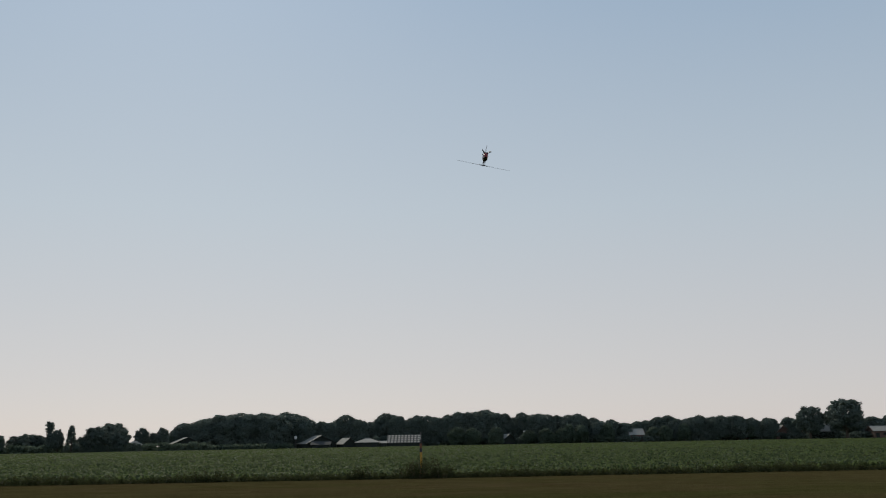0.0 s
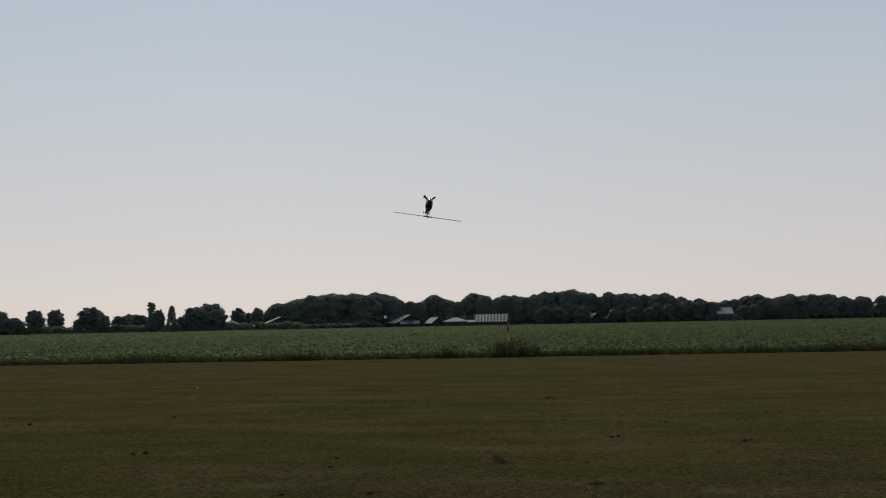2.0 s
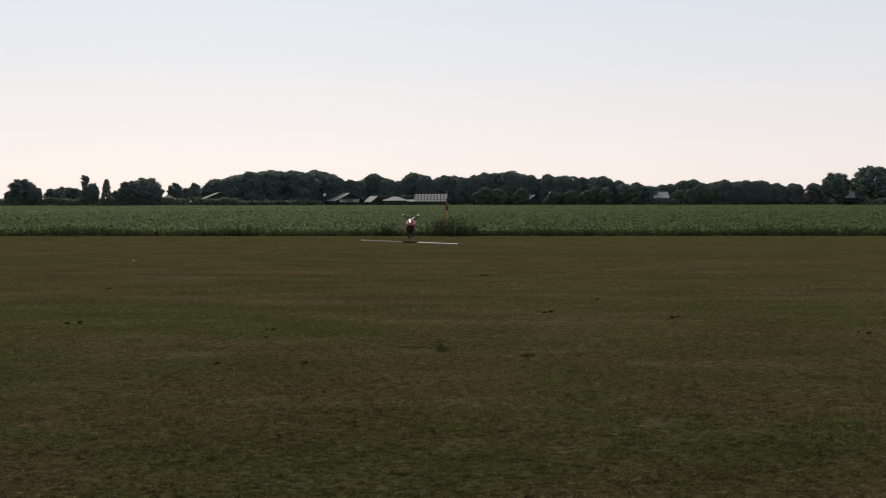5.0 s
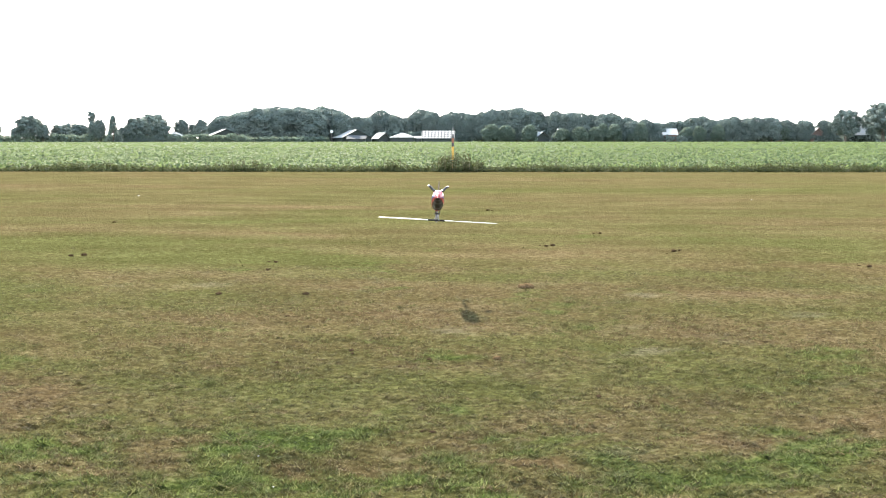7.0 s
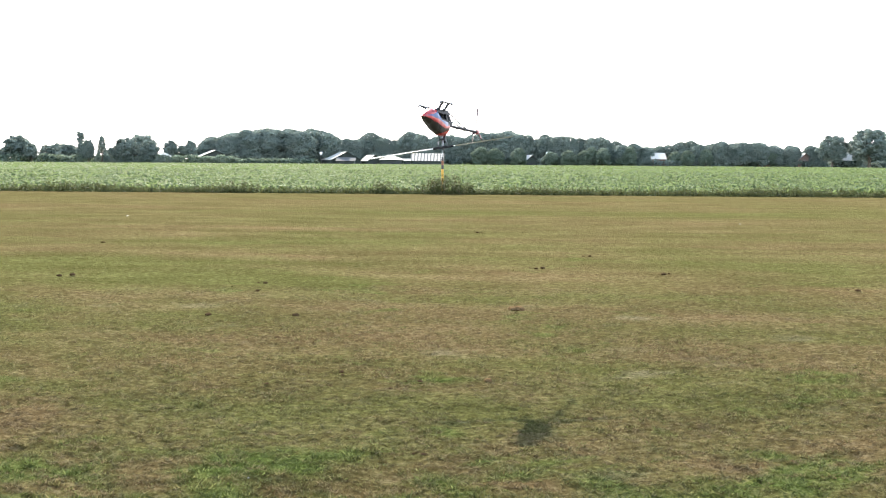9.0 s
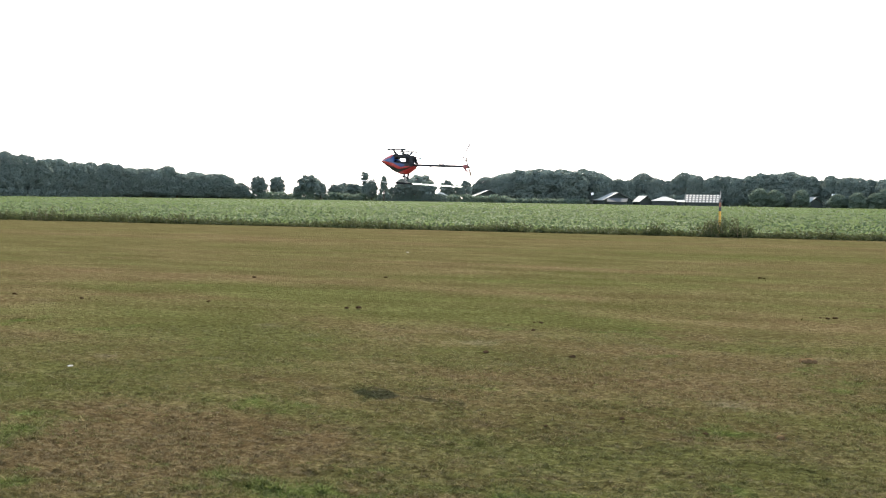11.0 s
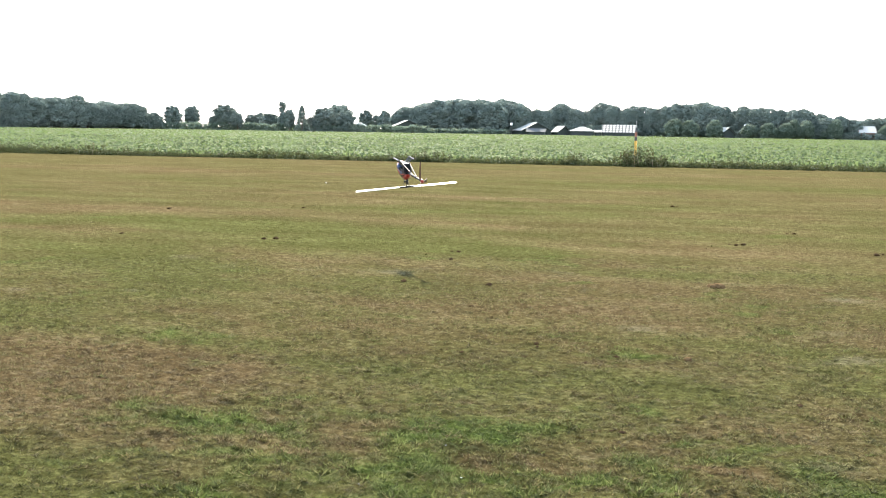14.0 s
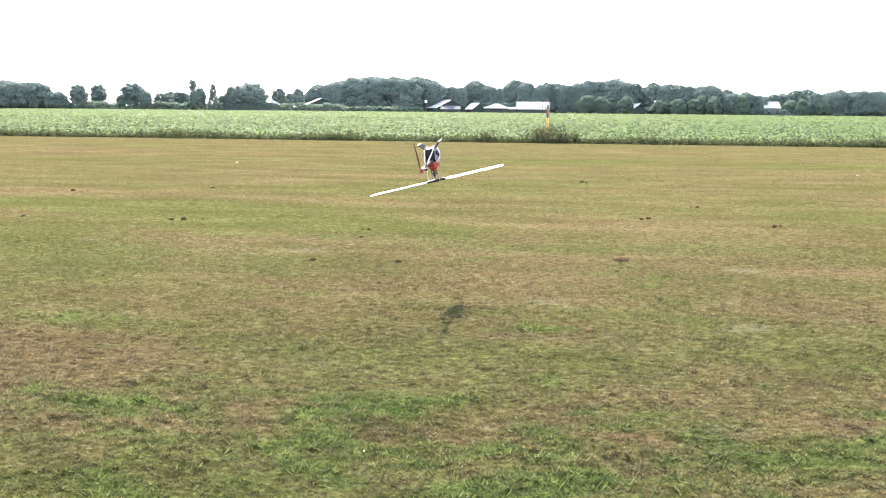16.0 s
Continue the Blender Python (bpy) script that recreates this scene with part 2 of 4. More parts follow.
def mesh_np(name, verts, faces, material, attrs=None):
    """A mesh from arrays: verts (n, 3) and faces (m, 3 or 4)."""
    me = bpy.data.meshes.new(name)
    k = faces.shape[1]
    me.vertices.add(len(verts))
    me.vertices.foreach_set("co", verts.astype(np.float32).ravel())
    me.loops.add(faces.size)
    me.loops.foreach_set("vertex_index", faces.astype(np.int32).ravel())
    me.polygons.add(len(faces))
    me.polygons.foreach_set("loop_start", np.arange(0, faces.size, k, dtype=np.int32))
    me.update(calc_edges=True)
    me.materials.append(material)
    for key, values in (attrs or {}).items():
        me.attributes.new(key, "FLOAT", "POINT").data.foreach_set("value", values.astype(np.float32))
    return me


def cards(centres, normals, sizes, rng, aspect=1.0):
    """Small four-sided leaves at centres, facing about normals."""
    n = len(centres)
    a = rng.normal(size=(n, 3))
    u = np.cross(normals, a)
    u /= np.linalg.norm(u, axis=1)[:, None] + 1e-9
    v = np.cross(normals, u)
    s = sizes[:, None] * 0.5
    bend = normals * s * rng.uniform(-0.4, 0.4, (n, 1))
    q = np.stack([centres - u * s - bend, centres - v * s * aspect, centres + u * s + bend, centres + v * s * aspect], 1)
    return q.reshape(-1, 3), np.arange(4 * n).reshape(-1, 4)


def unit(a):
    return a / (np.linalg.norm(a, axis=-1, keepdims=True) + 1e-9)


# ---- ground ----
STRIP_END = 49.0


def smooth_noise(x, y, scale, seed):
    """Broad smooth patches from a few crossed waves with a fixed seed."""
    r = np.random.RandomState(seed)
    total = np.zeros_like(x)
    for k in range(14):
        a, f, ph = r.uniform(0, 2 * math.pi), scale * r.uniform(0.5, 2.2), r.uniform(0, 6.28)
        total += np.sin((x * math.cos(a) + y * math.sin(a)) * f + ph + 1.3 * np.sin(y * f * 0.7 + ph * 2))
    return total / 14 ** 0.5


def patch(x, y, cx, cy, rx, ry):
    d = ((x - cx) / rx) ** 2 + ((y - cy) / ry) ** 2
    return np.exp(-d * 1.2)


def grass_state(x, y):
    """How dry, how lush and how bleached the turf is at a place."""
    wob = smooth_noise(x, y, 2.5, 5) * 0.25
    even = np.clip(1.2 - y / 32, 0.32, 1)
    dry = 0.40 + 0.10 * np.clip((y - 30) / 15, 0, 1) + even * (0.26 * smooth_noise(x, y * 1.6, 0.55, 1) + 0.16 * smooth_noise(x, y, 1.8, 2) + 0.14 * smooth_noise(x, y, 6.0, 3) + 0.20 * smooth_noise(x * 0.3, y, 1.6, 19) + 0.22 * smooth_noise(x * 0.15, y, 0.6, 23))
    for cx, cy, rx, ry, k in ((-3.4, 6.1, 1.0, 0.8, 1.0), (-4.3, 7.0, 0.9, 0.6, 0.7), (0.35, 5.0, 0.55, 0.35, 0.9), (2.0, 5.6, 0.7, 0.4, 0.8), (1.2, 6.4, 0.6, 0.4, 0.5), (0.55, 5.55, 0.5, 0.3, 0.8),
                              (2.6, 8.6, 1.6, 0.7, 0.4), (-3.2, 7.9, 1.6, 0.4, 0.5), (-12.0, 17.0, 7.0, 2.5, 0.4), (-3.0, 9.3, 3.0, 0.5, 0.4), (8.0, 28.0, 10.0, 2.0, 0.3), (-20.0, 34.0, 14.0, 3.0, 0.45),
                              (4.0, 20.0, 6.0, 1.2, 0.25), (-6.0, 24.0, 9.0, 1.0, 0.4), (2.0, 40.0, 20.0, 1.6, 0.3)):
        dry = dry + k * patch(x + wob, y + wob, cx, cy, rx, ry)
    for cx, cy, rx, ry, k in ((-3.0, 13.2, 2.2, 1.0, 0.6), (-7.0, 16.0, 5.0, 1.1, 0.7), (1.5, 12.0, 2.5, 0.6, 0.5), (-2.0, 20.0, 7.0, 0.8, 0.5), (5.0, 32.0, 12.0, 1.5, 0.4)):
        dry = dry - k * patch(x + wob, y + wob, cx, cy, rx, ry)
    lush = -0.55 + 0.30 * smooth_noise(x, y, 1.2, 7) + 0.36 * smooth_noise(x, y, 4.5, 8) + 0.26 * smooth_noise(x, y, 11.0, 17) + 0.55 * np.exp(-((y - 4.8) / 1.7) ** 2)
    for cx, cy, rx, ry, k in ((-0.55, 5.5, 0.45, 0.3, 1.2), (-0.3, 6.0, 0.4, 0.3, 0.8), (-1.2, 5.4, 0.7, 0.5, 0.1), (0.75, 6.4, 0.5, 0.3, 0.7), (-2.2, 5.4, 0.5, 0.5, 1.2), (1.3, 5.0, 0.5, 0.3, 0.8),
                              (0.9, 4.9, 0.4, 0.3, 0.5), (-1.4, 4.5, 1.2, 0.4, 0.9), (-4.0, 10.3, 0.8, 0.4, 0.5), (-0.6, 10.6, 0.9, 0.7, 0.4), (2.2, 9.4, 1.2, 0.5, 0.45), (-2.4, 5.2, 0.8, 0.4, 0.7)):
        lush = lush + 0.6 * k * patch(x + wob, y + wob, cx, cy, rx, ry)
    lush = lush * np.clip((26 - y) / 16, 0.0, 1)
    pale = -0.62 + 0.30 * smooth_noise(x, y, 2.6, 61) + 0.34 * smooth_noise(x * 0.6, y, 7.0, 62) + 0.25 * smooth_noise(x * 0.2, y, 1.5, 63)
    for cx, cy, rx, ry, k in ((0.3, 5.1, 0.6, 0.3, 0.7), (1.9, 8.7, 1.6, 0.5, 0.4), (-1.6, 6.6, 1.4, 0.5, 0.3), (2.4, 5.7, 0.8, 0.3, 0.5)):
        pale = pale + k * patch(x + wob, y + wob, cx, cy, rx, ry)
    pale = pale * np.clip((15 - y) / 7, 0.0, 1)
    return np.clip(dry, 0.0, 1), np.clip(lush, 0, 0.95), np.clip(pale, 0, 0.7)


def axis(lo, fine_lo, fine_hi, hi, step):
    mid = np.arange(fine_lo, fine_hi, step)
    up = fine_hi + (hi - fine_hi) * np.linspace(0, 1, 26) ** 3
    down = fine_lo - (fine_lo - lo) * np.linspace(0, 1, 26)[1:][::-1] ** 3
    return np.concatenate([down, mid, up])


def ground_z(x, y):
    near = np.clip(1 - np.hypot(x, y) / 60, 0, 1)
    close = np.clip((16 - np.hypot(x, y)) / 8, 0, 1)
    rough = 0.006 * smooth_noise(x * 0.8, y, 17.0, 13) + 0.006 * smooth_noise(x * 0.8, y, 36.0, 16)
    return near * (0.012 * smooth_noise(x, y, 2.2, 11) + 0.006 * smooth_noise(x, y, 8.0, 12)) + close * rough - 0.01


def build_ground():
    xs, ys = axis(-3000, -24, 14, 3000, 0.055), axis(-3000, 2.8, 14, 3200, 0.055)
    ys = np.unique(np.concatenate([ys, np.arange(14.15, 26, 0.16), np.arange(26.4, 46, 0.6), np.arange(46, 53, 0.2)]))
    gx, gy = np.meshgrid(xs, ys)
    gz = ground_z(gx, gy)
    dry, lush, pale = grass_state(gx, gy)
    field = np.clip((gy - STRIP_END - 0.7 + 0.3 * smooth_noise(gx, gy, 1.0, 9)) / 0.6, 0, 1)
    ny, nx = gx.shape
    i = np.arange(ny * nx).reshape(ny, nx)
    f = np.stack([i[:-1, :-1], i[:-1, 1:], i[1:, 1:], i[1:, :-1]], -1).reshape(-1, 4)
    v = np.stack([gx, gy, gz], -1).reshape(-1, 3)
    me = mesh_np("ground", v, f, GRASS, {"dry": dry.ravel(), "lush": lush.ravel(), "pale": pale.ravel(), "field": field.ravel()})
    me.polygons.foreach_set("use_smooth", [True] * len(me.polygons))
    tagged(new("ground", me), "mown dry grass strip and field soil, straw brown and green", "ground", kind="structure")


def wedge(rng, n, r0, r1, a0=-27, a1=44):
    """Places spread evenly over the ground between two distances."""
    r = np.sqrt(rng.uniform(r0 * r0, r1 * r1, n))
    a = np.radians(rng.uniform(a0, a1, n))
    return -np.sin(a) * r, np.cos(a) * r


def build_grass():
    rng = np.random.RandomState(21)
    vs, dries, lushes, pales = [], [], [], []
    for r0, r1, n, h, w in ((3.4, 7.5, 300000, 0.015, 0.0044), (7.5, 13, 200000, 0.016, 0.0066), (13, 40, 100000, 0.016, 0.013)):
        x, y = wedge(rng, n, r0, r1)
        thin = rng.uniform(size=n) > np.clip((np.hypot(x, y) - 6) / 30, 0, 1) ** 0.7
        x, y = x[thin], y[thin]
        n = len(x)
        dry, lush, pale = grass_state(x, y)
        tuft = 0.5 * smooth_noise(x, y, 14.0, 31) + 0.9 * smooth_noise(x, y, 60.0, 32)
        hh = h * rng.uniform(0.4, 1.2, n) * (0.75 + 0.5 * np.clip(tuft, -1.1, 1.8)) * (1 + 0.6 * lush)
        a = rng.uniform(0, 2 * math.pi, n)
        lean = rng.uniform(0.9, 2.8, n) * hh
        b = rng.uniform(0, 2 * math.pi, n)
        wx, wy = np.cos(a) * w, np.sin(a) * w
        z0 = ground_z(x, y) - 0.004
        top = np.stack([x + np.cos(b) * lean, y + np.sin(b) * lean, z0 + hh], -1)
        vs.append(np.stack([np.stack([x - wx, y - wy, z0], -1), np.stack([x + wx, y + wy, z0], -1), top], 1).reshape(-1, 3))
        dries.append(np.repeat(np.clip(dry + 0.26 * smooth_noise(x, y, 22.0, 41) + 0.2 * smooth_noise(x, y, 55.0, 42) + rng.normal(0, 0.14, n), 0, 1), 3))
        pales.append(np.repeat(pale, 3))
        lushes.append(np.repeat(np.clip(lush * (1 + 0.7 * smooth_noise(x, y, 18.0, 43)), 0, 1), 3))
    v = np.concatenate(vs)
    me = mesh_np("grass", v, np.arange(len(v)).reshape(-1, 3), BLADE, {"dry": np.concatenate(dries), "lush": np.concatenate(lushes), "pale": np.concatenate(pales)})
    tagged(new("grass", me), "short mown grass blades, green and straw coloured", "grass", kind="stuff")


def build_tufts():
    """Small tussocks that stand up out of the mown turf close by."""
    rng = np.random.RandomState(33)
    n, k = 24000, 11
    x, y = wedge(rng, n, 3.6, 10.5)
    keep = (smooth_noise(x, y, 3.0, 51) + 0.8 * smooth_noise(x, y, 9.0, 52) + rng.normal(0, 0.5, n)) > 0.0
    x, y = x[keep], y[keep]
    dry, lush, _ = grass_state(x, y)
    size = rng.uniform(0.5, 1.3, len(x)) * (0.8 + 0.7 * lush)
    dry = np.clip(dry + rng.normal(-0.10, 0.35, len(x)), 0, 1)
    lush = np.clip(lush * 1.2 + rng.normal(0, 0.25, len(x)), 0, 1)
    x, y, dry, lush, size = (np.repeat(q, k) for q in (x, y, dry, lush, size))
    m = len(x)
    a, out = rng.uniform(0, 2 * math.pi, m), rng.uniform(0, 0.022, m) * size
    bx, by = x + np.cos(a) * out * 1.5, y + np.sin(a) * out
    h = rng.uniform(0.012, 0.028, m) * size
    lean = rng.uniform(0.3, 1.3, m) * h
    w = rng.uniform(0.0025, 0.0052, m)
    side = rng.uniform(0, 2 * math.pi, m)
    wx, wy = np.cos(side) * w, np.sin(side) * w
    z0 = ground_z(bx, by) - 0.004
    top = np.stack([bx + np.cos(a) * lean, by + np.sin(a) * lean, z0 + h], -1)
    v = np.stack([np.stack([bx - wx, by - wy, z0], -1), np.stack([bx + wx, by + wy, z0], -1), top], 1).reshape(-1, 3)
    me = mesh_np("grass_tufts", v, np.arange(len(v)).reshape(-1, 3), BLADE, {"dry": np.repeat(dry, 3), "lush": np.repeat(lush, 3)})
    tagged(new("grass_tufts", me), "small bright green and straw tufts in mown turf", "grass", kind="stuff")


# ---- crop field and its weedy margin ----
def build_crop():
    rng = np.random.RandomState(5)
    vs = []
    for r0, r1, n, leaves, size, height in ((50, 82, 26000, 7, 0.155, 0.34), (82, 140, 26000, 6, 0.23, 0.36), (140, 348, 42000, 4, 0.60, 0.38)):
        x, y = wedge(rng, n, r0, r1, -28, 60 if r0 > 100 else 48)
        keep = (y > STRIP_END + 1.4) & (y < 333) & (x > -200 + (y - 230) * 0.35 * (y > 230))
        x, y = x[keep], y[keep]
        n = len(x)
        x, y = np.repeat(x, leaves), np.repeat(y, leaves)
        m = n * leaves
        a = rng.uniform(0, 2 * math.pi, m)
        s = size * rng.uniform(0.6, 1.25, m)
        out = np.stack([np.cos(a), np.sin(a), np.zeros(m)], -1)
        side = np.stack([-np.sin(a), np.cos(a), np.zeros(m)], -1)
        up = rng.uniform(0.35, 1.0, m) * height * (1 + 0.12 * smooth_noise(x, y, 0.25, 4))
        base = np.stack([x, y, up * 0.35], -1) + out * 0.05
        mid = base + out * s[:, None] * 0.55
        mid[:, 2] = up
        tip = base + out * s[:, None] * 1.25
        tip[:, 2] = up * rng.uniform(0.75, 1.1, m)
        w = side * s[:, None] * 0.42
        vs.append(np.stack([base, mid - w, tip, mid + w], 1).reshape(-1, 3))
    v = np.concatenate(vs)
    me = mesh_np("crop_plants", v, np.arange(len(v)).reshape(-1, 4), CROP_LEAF)
    tagged(new("crop_plants", me), "broad-leaved green beet crop covering the flat field", "crop", kind="stuff")


def weeds_mesh(name, x, y, h, rng, leaves=16, spread=0.10, size=0.10):
    """Upright weeds: leaves up each stalk, densest low down."""
    n = len(x)
    X, Y, Hh = np.repeat(x, leaves), np.repeat(y, leaves), np.repeat(h, leaves)
    m = n * leaves
    z = Hh * rng.uniform(0.02, 1.0, m)
    wide = spread * (1.15 - 0.75 * z / Hh)
    c = np.stack([X + rng.normal(0, 1, m) * wide, Y + rng.normal(0, 1, m) * wide, z], -1)
    nrm = unit(rng.normal(size=(m, 3)) + (0, 0, 0.3))
    return cards(c, nrm, size * rng.uniform(0.5, 1.3, m), rng, 0.5)


def build_margin():
    rng = np.random.RandomState(8)
    n = 5200
    x = rng.uniform(-62, 34, n)
    y = STRIP_END + 0.2 + np.abs(rng.normal(0, 0.55, n))
    h = 0.30 * rng.uniform(0.4, 1.2, n) * (1 + 0.45 * smooth_noise(x, y * 0, 0.5, 14)) + 0.22 * (rng.uniform(size=n) < 0.07)
    dense = np.clip(0.75 + 0.35 * smooth_noise(x, x * 0, 0.22, 15) - 0.012 * (x + 5), 0.25, 1.3)
    h = np.clip(h * dense, 0.10, 1.0)
    v, f = weeds_mesh("weeds", x, y, h, rng)
    tagged(new("margin_weeds", mesh_np("margin_weeds", v, f, WEED_LEAF)), "strip of dark weeds and tall grass along the field edge", "weeds", kind="stuff")


def weed_clump(x, y, width, height, count, seed):
    rng = np.random.RandomState(seed)
    px = rng.normal(0, width * 0.27, count)
    py = rng.normal(0, 0.35, count)
    h = np.clip(height * rng.uniform(0.5, 1.1, count) * np.exp(-(px / width) ** 2 * 2.2), 0.1, 2)
    thing = empty("weed_clump", pose(x, y, 0))
    v, f = weeds_mesh("leaves", px, py, h, rng, 22, 0.09, 0.10)
    ob = new("leaves", mesh_np("leaves", v, f, WEED_LEAF))
    ob.parent = thing
    tagged(ob, kind="stuff")
    for k in range(count // 2):
        part("stalk", tube([(px[k], py[k], 0), (px[k] + rng.normal(0, 0.05), py[k] + rng.normal(0, 0.05), h[k] * 1.08)], [0.008, 0.003], 4), STALK, thing)
    return tagged(thing, "clump of tall brownish weeds at the field edge", "weeds", "weed clumps at field edge")


def marker_post(x, y):
    p = empty("marker_post", pose(x, y, 0))
    part("lower_pole", tube([(0, 0, 0), (0, 0, 1.19)], 0.062, 12), YELLOW, p, "yellow painted lower pole")
    part("black_band", tube([(0, 0, 1.19), (0, 0, 1.38)], 0.064, 12), BLACK, p, "black band")
    part("upper_pole", tube([(0, 0, 1.38), (0, 0, 1.6)], 0.060, 12), ORANGE, p, "orange painted upper pole")
    part("cap", tube([(0, 0, 1.6), (0, 0, 1.66), (0, 0, 1.80)], [0.062, 0.058, 0.03], 12), BLACK, p, "dark tapered cap")
    part("tip", tube([(0, 0, 1.80), (0, 0, 2.13)], [0.022, 0.012], 8), GREY_TIP, p, "thin grey rod")
    return tagged(p, "yellow and black banded marker post in weeds", "post")


# ---- trees ----
def tree_proto(kind, seed, tall=10.0, wide=7.0, leaf=None):
    """A tapered trunk with limbs, and a crown of leaf clumps with gaps."""
    rng = np.random.RandomState(seed)
    t = empty("tree")
    base = {"wood": 0.10, "park": 0.26, "poplar": 0.22, "cone": 0.10}[kind]
    bm = tube([(0, 0, 0), (0.05, 0, tall * 0.25), (-0.04, 0.06, tall * 0.5), (0.03, 0, tall * 0.85)], [0.30, 0.22, 0.15, 0.04], 7)
    clumps = []
    count = {"wood": 20, "park": 42, "poplar": 34, "cone": 34}[kind]
    for k in range(count):
        u = (k + 0.5) / count
        z = tall * (base + (0.95 - base) * u)
        if kind == "cone":
            r = wide * 0.46 * (1 - u) ** 0.9 + 0.1
        elif kind == "poplar":
            r = wide * (0.11 if u > 0.7 else 0.07 + 0.02 * math.sin(k * 2.1))
        else:
            r = wide * 0.5 * (math.sqrt(max(0.04, 1 - ((u - 0.38) / 0.64) ** 2)) if u > 0.38 else 0.72 + 0.28 * u / 0.38)
        a = k * 2.4 + rng.uniform(-0.4, 0.4)
        d = r * rng.uniform(0.45, 0.88)
        c = np.array([math.cos(a) * d, math.sin(a) * d, z * rng.uniform(0.97, 1.02)])
        rad = max(0.3, (wide * (0.155 if kind == "wood" else 0.145 if kind == "park" else 0.13 if kind == "cone" else 0.10)) * rng.uniform(0.75, 1.2) * (1 - 0.25 * u))
        c[2] = min(c[2], tall - rad * 0.75)
        clumps.append((c, rad))
        tube([(0, 0, max(0.5, z * 0.72)), tuple(c * (0.6, 0.6, 1) - (0, 0, 0.2)), tuple(c)], [0.07, 0.045, 0.015], 4, bm)
    if kind == "wood":
        # a broad dome with bulging lobes, thickly leaved at its outside
        clumps = [(np.array([0, 0, tall * 0.50]), wide * 0.41)]
        for k in range(17):
            u, a = (k + 0.5) / 17, k * 2.4 + rng.uniform(-0.5, 0.5)
            up = tall * (0.16 + 0.68 * u)
            out = wide * 0.25 * math.sqrt(max(0.02, 1 - max(0, (u - 0.3) / 0.72) ** 2))
            clumps.append((np.array([math.cos(a) * out, math.sin(a) * out, up]), wide * rng.uniform(0.20, 0.29)))
    part("trunk", bm, BARK, t)
    cs, ns = [], []
    if kind == "wood":
        for c, rad in clumps:
            m = int(560 * (rad / 1.2) ** 2)
            d = unit(rng.normal(size=(m, 3)))
            p = c + d * rad * (0.80 + 0.26 * rng.uniform(size=(m, 1)) ** 2) * (1, 1, 0.9)
            free = np.ones(m, bool)
            for c2, rad2 in clumps:
                if c2 is not c:
                    free &= np.linalg.norm((p - c2) / (1, 1, 0.9), axis=1) > rad2 * 0.72
            p, d = p[free], d[free]
            p[:, 2] = np.minimum(p[:, 2], tall)
            cs.append(p)
            ns.append(unit(d + rng.normal(0, 0.75, p.shape)))
        d = unit(rng.normal(size=(1300, 3)))
        cs.append(d * rng.uniform(0.1, 1, (1300, 1)) ** 0.5 * (wide * 0.34, wide * 0.34, tall * 0.38) + (0, 0, tall * 0.50))
        ns.append(unit(rng.normal(size=(1300, 3))))
    for c, rad in clumps if kind != "wood" else ():
        m = int((260 if kind == "park" else 170) * max(0.5, (rad / 1.2)) ** 1.3)
        d = unit(rng.normal(size=(m, 3)))
        rr = rad * (0.35 + 0.72 * rng.uniform(size=(m, 1)) ** 0.5) * (1 + 0.14 * np.sin(d[:, :1] * 7 + d[:, 1:2] * 5 + c[2]))
        cs.append(c + d * rr * (1, 1, 0.82))
        ns.append(unit(d + rng.normal(0, 0.5, (m, 3))))
    if kind == "park":
        d = unit(rng.normal(size=(1500, 3)))
        cs.append(d * rng.uniform(0.3, 1, (1500, 1)) ** 0.5 * (wide * 0.40, wide * 0.40, tall * (0.94 - base) * 0.44) + (0, 0, tall * (base + 0.95) * 0.49))
        ns.append(unit(d + rng.normal(0, 0.5, (1500, 3))))
    cs, ns = np.concatenate(cs), np.concatenate(ns)
    v, f = cards(cs, ns, rng.uniform(0.24, 0.54, len(cs)), rng, 0.8)
    ob = new("crown", mesh_np("crown", v, f, leaf or (HAZED_CONIFER_LEAF if kind == "cone" else HAZED_TREE_LEAF)))
    ob.parent = t
    return t


FAR_LEFT = ((-143, 324, 8.3, 7.8), (-148, 325, 4.7, 3.0), (-137, 320, 5.8, 3.8), (-134, 327, 5.5, 5.8), (-134, 336, 6.2, 7.0), (-131, 337, 5.7, 5.0),
            (-120, 323, 7.2, 3.8), (-114, 327, 4.9, 3.1))
PARK_LEFT = ((-109, 325, 7.8, 6.4), (-107, 335, 8.9, 8.9), (-102, 327, 7.2, 5.3), (-98, 338, 7.4, 4.3), (-96, 343, 6.0, 2.7), (-91, 336, 7.4, 3.8),
             (-161, 322, 7.9, 5.2), (-157, 328, 8.0, 5.2))
GROVE = ((-90, 350, 6.5, 4.7), (-87, 349, 8.7, 5.9), (-80, 345, 9.6, 6.4), (-80, 350, 10.3, 6.6), (-74, 346, 11.1, 6.9), (-72, 350, 11.3, 7.0),
         (-67, 348, 11.4, 6.9), (-65, 355, 11.3, 7.1), (-61, 350, 11.4, 7.0), (-56, 346, 10.7, 6.5), (-54, 354, 11.5, 7.0), (-51, 357, 11.3, 6.3),
         (-47, 350, 9.8, 5.4))
